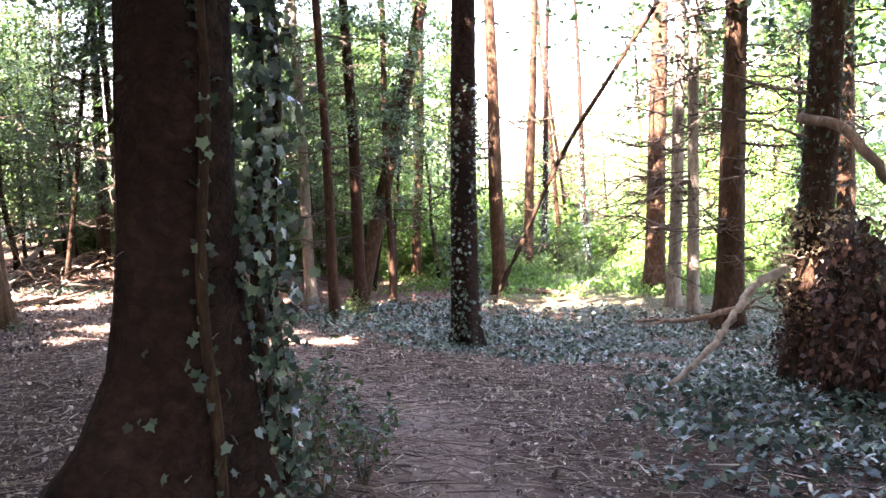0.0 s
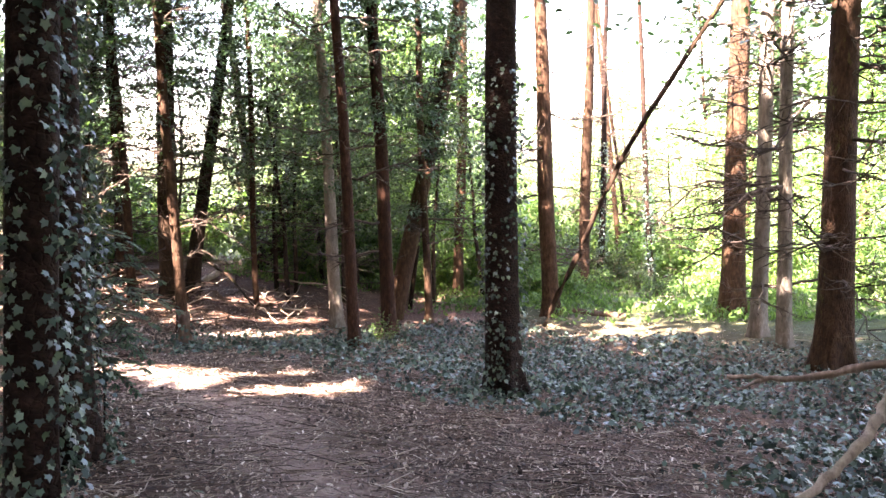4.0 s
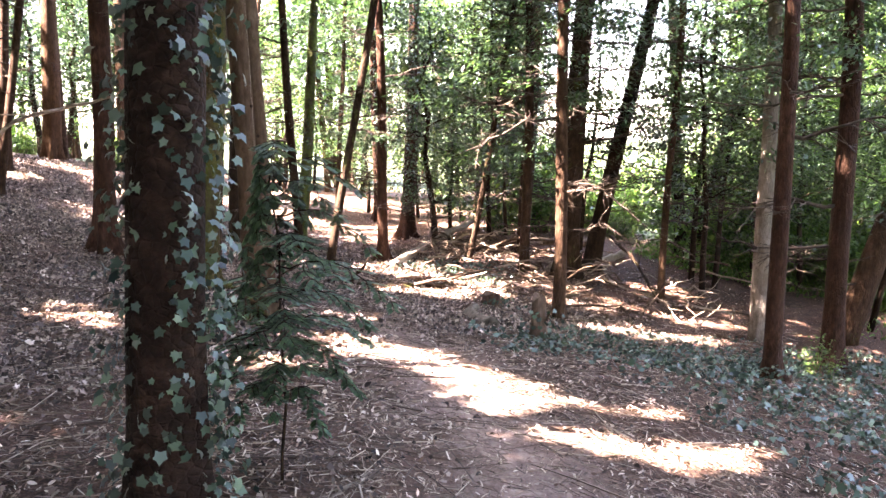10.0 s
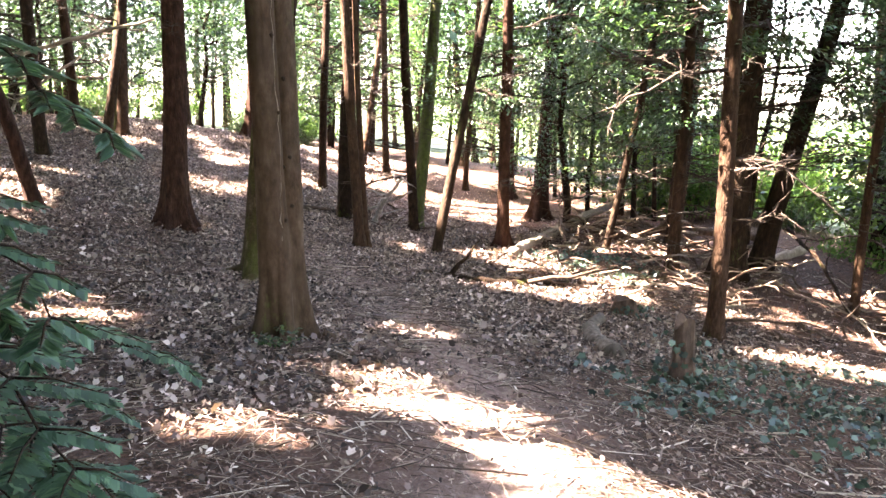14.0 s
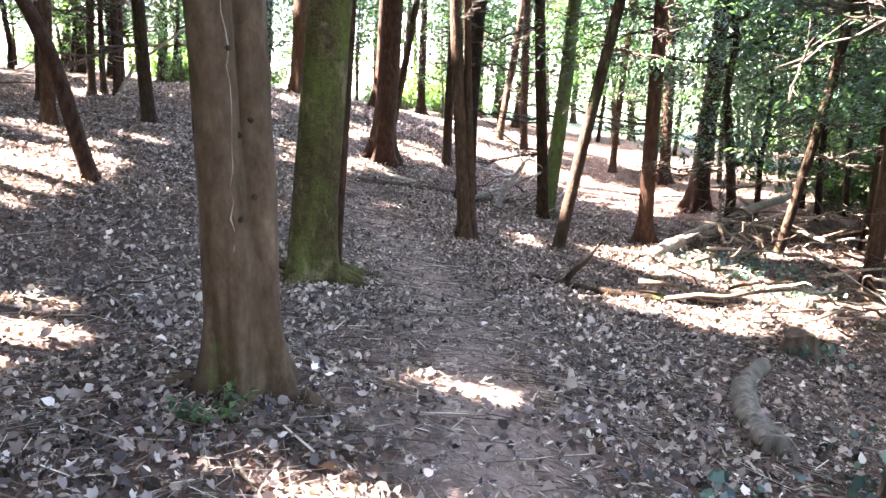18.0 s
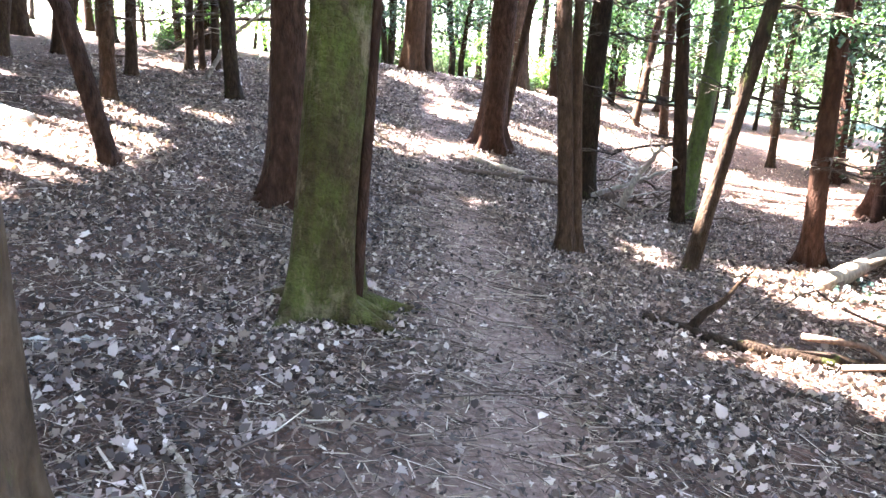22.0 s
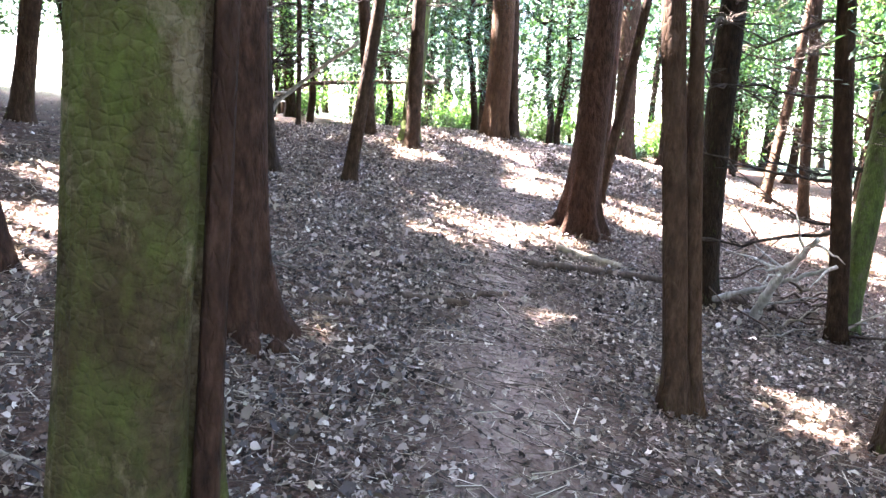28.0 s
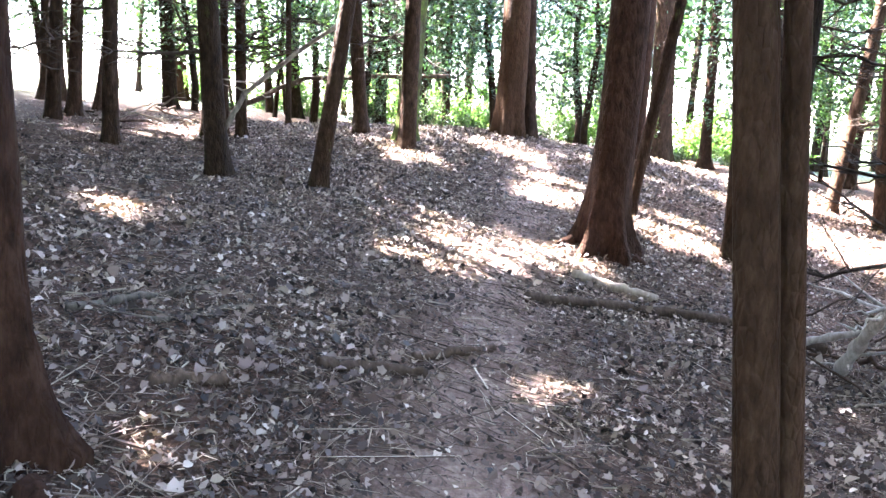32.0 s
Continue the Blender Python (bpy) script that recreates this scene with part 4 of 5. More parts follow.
def bush(label, mat, n, height, spread, size):
    t = thing("bush", 0, 0, -200, label, "bush", "bushes of the undergrowth")
    stems = []
    tips = []
    for _ in range(22):
        a, reach = rng.uniform(0, 6.28), spread * rng.uniform(0.2, 1.1)
        top = np.array((reach * np.cos(a), reach * np.sin(a), height * rng.uniform(0.25, 1.0) ** 1.3))
        line = wobble([(0.1 * np.cos(a), 0.1 * np.sin(a), -0.1), top * (0.45, 0.45, 0.7), top], 0.03, 7)
        stems.append(tube(line, np.linspace(0.014, 0.004, 7), 4))
        tips += list(line[2:])
    v, f = joined(stems)
    tagged(part("twig_work", mesh_of("twig_work", v, f, TWIG), t), kind="stuff")
    c = np.array(tips)
    w = rng.integers(0, len(c), n)
    p = c[w] + rng.normal(0, 1, (n, 3)) * (0.15, 0.15, 0.10)
    p[:, 2] = np.abs(p[:, 2])
    q = scatter(OVAL, p, rng.normal(0, 1, (n, 3)), rng.normal(0, 0.5, (n, 3)) + (0, 0, 1), rng.uniform(0.6, 1.3, n) * size)
    part("leaves", polygons_of("leaves", q, mat), t)
    return t


conifer = leafy_tree("dark young conifer with drooping needle sprays in the brushwood", NEEDLE, 7500, 4.6, 1.25, 0.075, 0.7)
dark_tree = leafy_tree("dark-leaved young evergreen tree in the thicket", DARK_SHADED_LEAF, 5200, 8.5, 1.9, 0.12, 0.9)
# the same sparse tree in a shade-dark and a sun-bright leaf colour
thin_tree = leafy_tree("sparse young tree between trunks, leaves darkened as in shade", DARK_SHADED_LEAF, 2600, 7.5, 1.6, 0.11, 2.2)
fresh_thin = leafy_tree("sparse young tree between trunks, leaves brightened as in sun", FRESH_SUNLIT_LEAF, 2300, 7.0, 1.6, 0.10, 1.6)
fresh_tree = leafy_tree("bright green sunlit young broadleaf tree", FRESH_SUNLIT_LEAF, 5200, 8.0, 2.2, 0.13, 0.8)
low_bush = bush("bright green leafy bush in the sun", FRESH_SUNLIT_LEAF, 2600, 2.0, 1.8, 0.15)
dark_bush = bush("green leafy bush, leaves darkened as in shade under the trees", DARK_SHADED_LEAF, 2200, 1.5, 1.2, 0.10)


CONIFERS = ((-12.2, 21.2, 1.3), (-30.5, 16.5, 1.6), (-31.5, 10.5, 1.5), (-29.5, 20.8, 1.5), (-27.5, 24.8, 1.4), (-33.5, 13.6, 1.8), (-33.0, 19.0, 1.8), (-30.0, 7.2, 1.5), (-36.0, 16.5, 2.0), (-24.5, 27.0, 1.5), (-32.2, 5.6, 1.9), (-27.0, 5.4, 1.5), (-29.6, 3.8, 1.8), (-25.6, 3.6, 1.4), (-34.6, 9.4, 2.1), (-28.6, 15.0, 1.3), (-35.5, 22.5, 2.1), (-31.0, 27.5, 1.9), (-39.0, 12.0, 2.3), (-39.5, 18.5, 2.3), (-12.6, 22.4, 0.9), (-13.6, 26.2, 1.2), (-18.5, 25.6, 1.0))


def along(points, n, jitter):
    p = np.array(points, float)
    k = np.linspace(0, len(p) - 1, n)
    return [(np.interp(a, range(len(p)), p[:, 0]) + rng.normal(0, jitter), np.interp(a, range(len(p)), p[:, 1]) + rng.normal(0, jitter)) for a in k]


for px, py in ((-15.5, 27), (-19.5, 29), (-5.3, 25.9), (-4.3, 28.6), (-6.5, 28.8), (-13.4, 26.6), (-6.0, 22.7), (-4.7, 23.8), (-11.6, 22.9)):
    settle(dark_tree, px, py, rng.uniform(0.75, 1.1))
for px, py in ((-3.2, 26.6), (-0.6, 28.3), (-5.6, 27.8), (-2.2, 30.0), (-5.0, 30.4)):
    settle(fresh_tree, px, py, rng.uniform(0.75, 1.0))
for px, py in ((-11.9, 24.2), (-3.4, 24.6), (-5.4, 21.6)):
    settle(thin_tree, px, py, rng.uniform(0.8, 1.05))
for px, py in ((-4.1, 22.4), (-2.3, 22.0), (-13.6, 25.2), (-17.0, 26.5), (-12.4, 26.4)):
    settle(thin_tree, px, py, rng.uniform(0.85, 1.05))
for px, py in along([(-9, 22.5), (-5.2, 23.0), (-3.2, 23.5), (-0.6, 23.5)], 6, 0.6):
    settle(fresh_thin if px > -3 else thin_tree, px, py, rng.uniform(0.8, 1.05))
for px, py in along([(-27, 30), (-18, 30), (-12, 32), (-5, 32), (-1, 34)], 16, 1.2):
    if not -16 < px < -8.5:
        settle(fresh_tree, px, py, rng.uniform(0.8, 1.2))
for px, py in along([(8.5, 19), (10, 25), (9.5, 32)], 5, 0.8):
    settle(fresh_tree, px, py, rng.uniform(0.8, 1.1))
for px, py in along([(-52, 2), (-50, 16), (-46, 30), (-34, 42), (-18, 48), (-4, 50)], 34, 2.0):
    if not (-27 < px < -15 and py > 36):
        settle(fresh_tree if rng.uniform() < 0.45 else dark_tree, px, py, rng.uniform(1.1, 1.7))
for px, py in along([(-38, 6), (-37, 14), (-36, 22), (-30, 30)], 12, 2.0):
    settle(fresh_tree if rng.uniform() < 0.35 else thin_tree, px, py, rng.uniform(0.7, 1.1))
for px, py in along([(0.2, 50), (12, 46), (20, 36), (22, 22)], 11, 2.0):
    settle(fresh_tree, px, py, rng.uniform(0.9, 1.4))
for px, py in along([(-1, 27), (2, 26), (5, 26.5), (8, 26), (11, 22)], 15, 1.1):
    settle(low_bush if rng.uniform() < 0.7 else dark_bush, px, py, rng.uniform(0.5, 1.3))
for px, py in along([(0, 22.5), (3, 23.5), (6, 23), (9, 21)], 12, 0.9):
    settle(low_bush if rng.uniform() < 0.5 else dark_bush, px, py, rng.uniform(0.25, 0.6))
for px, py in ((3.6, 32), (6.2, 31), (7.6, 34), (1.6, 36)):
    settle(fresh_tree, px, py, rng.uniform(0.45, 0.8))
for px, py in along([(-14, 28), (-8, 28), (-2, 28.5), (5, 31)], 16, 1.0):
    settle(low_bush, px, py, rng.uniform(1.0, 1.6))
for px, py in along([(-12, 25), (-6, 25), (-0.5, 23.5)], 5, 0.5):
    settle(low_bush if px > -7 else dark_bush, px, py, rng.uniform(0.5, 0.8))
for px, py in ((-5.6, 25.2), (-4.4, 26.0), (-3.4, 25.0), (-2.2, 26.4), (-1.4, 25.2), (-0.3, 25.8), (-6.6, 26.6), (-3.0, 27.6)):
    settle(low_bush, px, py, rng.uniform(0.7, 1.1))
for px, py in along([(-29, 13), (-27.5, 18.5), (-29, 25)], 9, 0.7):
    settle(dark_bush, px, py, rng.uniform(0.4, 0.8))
for px, py in along([(-40, 10), (-42, 20), (-38, 30)], 12, 1.5):
    settle(low_bush, px, py, rng.uniform(0.8, 1.3))
# outer ring, added out of view to block low sky light from behind
for px, py in along([(-36, 1), (-30, -6), (-18, -12), (-4, -14), (8, -12), (15, -2), (17, 8)], 30, 1.2):
    settle(dark_tree, px, py, rng.uniform(1.1, 1.5))
# second unseen row inside it, also added to block that light
for px, py in along([(-28, 1), (-16, -4), (-6, -6), (3, -7), (10, -2)], 20, 0.8):
    settle(dark_tree, px, py, rng.uniform(0.9, 1.2))
for px, py, k in CONIFERS:
    settle(conifer, px, py, k)
for p in (conifer, dark_tree, thin_tree, fresh_thin, fresh_tree, low_bush, dark_bush):
    for o in (*p.children_recursive, p):
        bpy.data.objects.remove(o)


# ---- near young yew ----
def young_yew(x, y, height, reach):
    z = float(land(x, y))
    t = thing("young_yew", x, y, z, "young evergreen with flat soft needle sprays beside the path", "bush")
    v, f = tube(wobble([(0, 0, -0.1), (0.03, 0.02, height * 0.5), (0, 0, height)], 0.015, 8), np.linspace(0.010, 0.003, 8), 7)
    part("trunk", mesh_of("trunk", v, f, BARK["dark"]), t)
    for i in range(40):
        a = i * 2.4 + rng.uniform(-0.3, 0.3)
        h = height * (0.28 + 0.70 * i / 40)
        ln = reach * (1 - 0.55 * (i / 40) ** 2) * rng.uniform(0.75, 1.0) * min(1.0, 0.55 + 1.4 * i / 40)
        if h > 0.62 * height:
            ln *= 1.3 if np.cos(a) > 0.5 else 0.45
        s = np.array((0, 0, h))
        d = np.array((np.cos(a), np.sin(a), 0.0))
        line = wobble([s, s + d * ln * 0.5 + (0, 0, 0.06), s + d * ln + (0, 0, -0.12)], 0.01, 9)
        pieces = [tube(line, np.linspace(0.005, 0.0015, 9), 4)]
        side = np.cross(d, (0, 0, 1))
        needles_at, needles_to = [], []
        for k in range(2, 9):
            for sgn in (-1, 1):
                tip = line[k] + (side * sgn * 0.8 + d * 0.7) * ln * 0.30 * (1.15 - k / 9) + (0, 0, -0.03)
                pieces.append(tube([line[k], (line[k] + tip) / 2 + (0, 0, 0.01), tip], (0.003, 0.002, 0.001), 3))
                for u in np.linspace(0.05, 1, 13):
                    c = line[k] + (tip - line[k]) * u
                    ax = unit(tip - line[k])
                    cr = np.cross(ax, (0, 0, 1))
                    for s2 in (-1, 1):
                        needles_at.append(c)
                        needles_to.append(cr * s2 + ax * 0.6)
        v, f = joined(pieces)
        bough = tagged(part("bough", mesh_of("bough", v, f, BARK["dark"]), t), kind="stuff")
        at, to = np.array(needles_at), np.array(needles_to)
        n = len(at)
        q = scatter(RHOMB * (0.75, 1, 1), at, to, np.tile((0, 0, 1.0), (n, 1)) + rng.normal(0, 0.2, (n, 3)), rng.uniform(0.026, 0.044, n))
        part("needles", polygons_of("needles", q, YEW_LEAF), bough)


young_yew(-2.98, 8.16, 1.75, 0.62)


# ---- dead wood ----
def limb(name, label, points, r0, r1, mat, sides=9, category="log", twigs=0, lift=0.0):
    """A fallen trunk or branch that lies on the ground through places (x, y) or (x, y, z)."""
    pts = np.array([p if len(p) == 3 else (*p, float(land(*p)) + r0 * 0.6 + lift) for p in points], float)
    n = max(9, 7 * len(pts))
    line = wobble(pts, 0.008 + 0.02 * r0, n)
    o = line[0].copy()
    t = thing(name, *o, label, category, "fallen wood")
    v, f = tube(line - o, np.linspace(r0, r1, n) * (1 + 0.10 * np.sin(np.arange(n) * 1.7) + rng.normal(0, 0.05, n)), sides, rough=0.07)
    part("stem", mesh_of("stem", v, f, mat), t)
    for _ in range(twigs):
        k = rng.integers(1, n - 1)
        d = unit(rng.normal(0, 1, 3) * (1, 1, 0.3) + (0, 0, 0.15))
        ln = rng.uniform(0.25, 0.8)
        v, f = tube(wobble([line[k] - o, line[k] - o + d * ln], 0.02, 5), np.linspace(r1 * 0.6 + 0.003, 0.003, 5), 5)
        part("side_branch", mesh_of("side_branch", v, f, mat), t)
    return t


limb("log", "curved barkless log lying among leaves beside the path", [(-6.81, 15.37), (-6.24, 14.39), (-5.69, 13.81), (-5.25, 13.5)], 0.07, 0.095, WEATHERED)
limb("log", "dark rotten branch lying along the path edge", [(-9.95, 15.3), (-9.3, 15.6), (-9.0, 16.2), (-8.65, 17.0)], 0.05, 0.075, BARK["dark"], twigs=3)
limb("log", "long pale fallen trunk lying into the brushwood", [(-10.75, 18.0, -1.78), (-12.6, 22.7, -1.62), (-14.5, 27.5, -1.55)], 0.10, 0.07, DEADWOOD, twigs=8)
limb("log", "pale fallen log propped on brushwood", [(-8.35, 20.5), (-8.1, 21.9, -2.02), (-7.8, 23.1, -1.82)], 0.10, 0.085, DEADWOOD)
limb("log", "grey fallen trunk lying across the brushwood", [(-11.0, 20.9), (-9.8, 21.6, -1.55), (-8.4, 22.5, -1.62)], 0.09, 0.07, ROTTEN, twigs=6)
limb("branch", "dark dead branch slanting over the bank", [(-7.5, 21.6, -1.25), (-6.6, 20.9, -1.6), (-5.8, 20.3)], 0.04, 0.02, BARK["dark"], category="branch", twigs=5)
limb("branch", "dead branch propped on a fallen trunk", [(-10.2, 18.9), (-11.0, 19.6, -1.45), (-11.9, 20.6, -0.95)], 0.035, 0.015, ROTTEN, category="branch", twigs=7)
limb("log", "bleached dead branch propped up among brown leaves", [(-15.7, 18.6), (-15.1, 18.5, -1.25), (-14.4, 18.4, -0.75)], 0.065, 0.03, BLEACHED, twigs=11, category="branch")
limb("branch", "thin bleached branch leaning on a dead log", [(-16.1, 18.1), (-15.5, 18.5, -1.5), (-14.7, 18.9, -1.1)], 0.045, 0.02, BLEACHED, category="branch", twigs=2)
limb("log", "brown fallen log across the leafy slope", [(-16.25, 15.8), (-16.55, 16.8), (-16.6, 17.9), (-16.2, 18.8)], 0.05, 0.08, ROTTEN)
limb("log", "sunlit barkless branch at the foot of a trunk", [(-17.25, 16.55), (-16.9, 17.35)], 0.06, 0.05, DEADWOOD)
limb("branch", "forked dead branch lying on brown leaves", [(-14.15, 13.0), (-14.7, 13.5)], 0.025, 0.015, WEATHERED, category="branch", twigs=2)
limb("branch", "long thin dead branch on brown leaves", [(-14.2, 12.5), (-14.6, 13.0), (-15.2, 13.3)], 0.03, 0.015, WEATHERED, category="branch", twigs=2)
limb("branch", "short dark piece of rotten wood on leaves", [(-13.42, 13.12), (-13.55, 13.5)], 0.045, 0.035, ROTTEN, category="branch")
limb("root", "dark root crossing the trodden path", [(-13.9, 13.95), (-14.0, 14.25), (-14.05, 14.6)], 0.045, 0.03, ROTTEN, category="root")
limb("root", "short dark root in the trodden path", [(-14.3, 14.55), (-14.6, 14.9), (-14.85, 15.2)], 0.035, 0.03, ROTTEN, category="root")
limb("log", "pale log lying on the leafy slope", [(-15.9, 9.0), (-14.75, 10.05)], 0.07, 0.06, BLEACHED)
limb("branch", "stick lying on dark leaves", [(-11.0, 11.45), (-10.85, 11.9)], 0.022, 0.018, DEADWOOD, category="branch")
limb("branch", "pale stick on brown leaves", [(-9.1, 10.75), (-9.12, 11.25)], 0.02, 0.014, BLEACHED, category="branch")
limb("branch", "crooked pale stick at the path edge", [(-8.05, 12.0), (-8.12, 12.35), (-8.28, 12.7)], 0.014, 0.008, DEADWOOD, category="branch", twigs=1)
limb("branch", "long curved twig reaching onto the path", [(-7.7, 11.5), (-6.8, 11.65), (-6.55, 12.05)], 0.022, 0.010, DEADWOOD, category="branch", twigs=1)
limb("branch", "dead branch lying on the slope", [(-9.05, 10.05), (-9.0, 10.4), (-9.4, 10.65)], 0.025, 0.015, ROTTEN, category="branch", twigs=2)
limb("branch", "forked stick near a grooved trunk", [(-6.25, 10.7), (-5.5, 10.55)], 0.014, 0.008, WEATHERED, category="branch")
limb("branch", "thin crooked stick near a grooved trunk", [(-5.85, 10.75), (-5.4, 10.75)], 0.012, 0.007, WEATHERED, category="branch")
limb("branch", "pale stick on needles beside the path", [(-2.7, 8.1), (-2.8, 8.65)], 0.012, 0.007, DEADWOOD, category="branch", twigs=1)
limb("branch", "pale curved stick under ivy-clad trunk", [(-3.3, 7.2), (-3.1, 7.6), (-3.2, 7.9)], 0.02, 0.012, DEADWOOD, category="branch")
limb("log", "rotten log at the edge of the clearing", [(1.4, 20.6), (2.8, 19.2)], 0.09, 0.07, ROTTEN, twigs=3)
limb("log", "pale sunlit log at the edge of the clearing", [(3.2, 20.5), (4.9, 21.6)], 0.09, 0.06, DEADWOOD, twigs=4)
limb("leaning_pole", "dark dead pole leaning over against the trees", [(1.0, 18.5), (2.6, 17.8, 1.4), (6.2, 16.3, 7.2)], 0.06, 0.045, BARK["dark"], category="dead tree", twigs=3)
limb("leaning_pole", "dead pole leaning across trunks on the rise", [(-21.9, 12.3), (-21.95, 12.82, 0.75), (-21.85, 14.25, 1.81)], 0.05, 0.03, DEADWOOD, category="dead tree", twigs=4)
limb("log", "fallen trunk propped level beyond the rise", [(-29.2, 11.5), (-29.1, 13.5, 1.4), (-28.6, 17.0, 1.5)], 0.07, 0.05, ROTTEN, twigs=6)
limb("branch", "thin bare branch reaching across trunks", [(-9.9, 9.2), (-9.2, 9.62, 1.04), (-7.9, 10.6, 1.41)], 0.035, 0.012, DEADWOOD, category="branch", twigs=3)


def stump(x, y, r, h, label):
    z = float(land(x, y))
    t = thing("stump", x, y, z, label, "stump")
    zs = np.array((-0.1, 0.0, 0.06, 0.15, 0.5 * h, 0.8 * h, h))
    ang = np.linspace(0, 6.283, 16, endpoint=False)
    zz, a = np.meshgrid(zs, ang, indexing="ij")
    rad = r * (1 + 0.8 * np.exp(-np.maximum(zz, 0) / 0.1)) * (1 + 0.08 * np.sin(3 * a) + 0.05 * np.sin(7 * a + zz * 5))
    zz = zz + (zz > 0.9 * h) * 0.12 * h * np.cos(a * 2 + 1)
    v = np.stack([rad * np.cos(a), rad * np.sin(a), zz], -1).reshape(-1, 3)
    f = [(i * 16 + j, i * 16 + (j + 1) % 16, (i + 1) * 16 + (j + 1) % 16, (i + 1) * 16 + j) for i in range(6) for j in range(16)]
    part("trunk", mesh_of("trunk", v, f + [tuple(range(96, 112))], ROTTEN, False), t)
    n = 110
    aa, hh = rng.uniform(0, 6.28, n), rng.uniform(0, 1, n) ** 2.2 * h * 0.8
    rr = r * (1.15 + 1.1 * np.exp(-hh / 0.12)) + np.abs(rng.normal(0, 0.09, n))
    out = np.stack([np.cos(aa), np.sin(aa), 0 * aa], 1)
    p = out * rr[:, None] + np.stack([0 * hh, 0 * hh, hh], 1)
    q = scatter(IVY, p, rng.normal(0, 0.5, (n, 3)) - (0, 0, 0.7), out + rng.normal(0, 0.4, (n, 3)) + (0, 0, 0.5), rng.uniform(0.04, 0.075, n))
    tagged(part("ivy", polygons_of("ivy", q, IVY_LEAF), t, "ivy leaves round the stump"), kind="stuff")


stump(-4.68, 13.65, 0.085, 0.5, "small cut stump with ivy and low green plants")
stump(-7.2, 16.4, 0.13, 0.22, "low pale cut stump among sticks")


def brush_pile(x, y, n, size, label):
    z = float(land(x, y))
    t = thing("brush_pile", x, y, z, label, "brushwood")
    for _ in range(n):
        c = rng.normal(0, 1, 2) * size * 0.5
        g = float(land(x + c[0], y + c[1])) - z
        a = rng.uniform(0, 6.28)
        ln = rng.uniform(0.5, 1.9)
        d = np.array((np.cos(a), np.sin(a), rng.normal(0.12, 0.25))) * ln
        s = np.array((c[0], c[1], g + abs(rng.normal(0.05, 0.22))))
        v, f = tube(wobble([s - d / 2, s + (0, 0, 0.05), s + d / 2], 0.03, 7), np.linspace(rng.uniform(0.012, 0.035), 0.006, 7), 5)
        part("stick", mesh_of("stick", v, f, DEADWOOD if rng.uniform() < 0.45 else ROTTEN), t)


brush_pile(-9.6, 20.8, 60, 2.0, "tangle of dead branches heaped between trunks")
brush_pile(-11.0, 21.2, 35, 1.5, "tangle of grey dead branches beside a fallen trunk")
brush_pile(-7.6, 18.2, 55, 2.0, "scattered sunlit dead sticks and brushwood")
brush_pile(-5.2, 20.6, 45, 1.9, "dark heap of dead branches under leaning trunks")
brush_pile(-15.6, 19.2, 18, 1.0, "grey dead branches on the leafy slope")
brush_pile(-25.5, 11.3, 26, 1.4, "heap of thin dead branches on the rise")


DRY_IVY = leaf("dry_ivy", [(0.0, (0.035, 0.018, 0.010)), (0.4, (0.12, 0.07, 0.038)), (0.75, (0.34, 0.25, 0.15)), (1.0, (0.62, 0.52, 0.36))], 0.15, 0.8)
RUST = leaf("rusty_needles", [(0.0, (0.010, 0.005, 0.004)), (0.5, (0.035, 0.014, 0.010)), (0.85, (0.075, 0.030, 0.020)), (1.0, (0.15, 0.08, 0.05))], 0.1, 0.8)


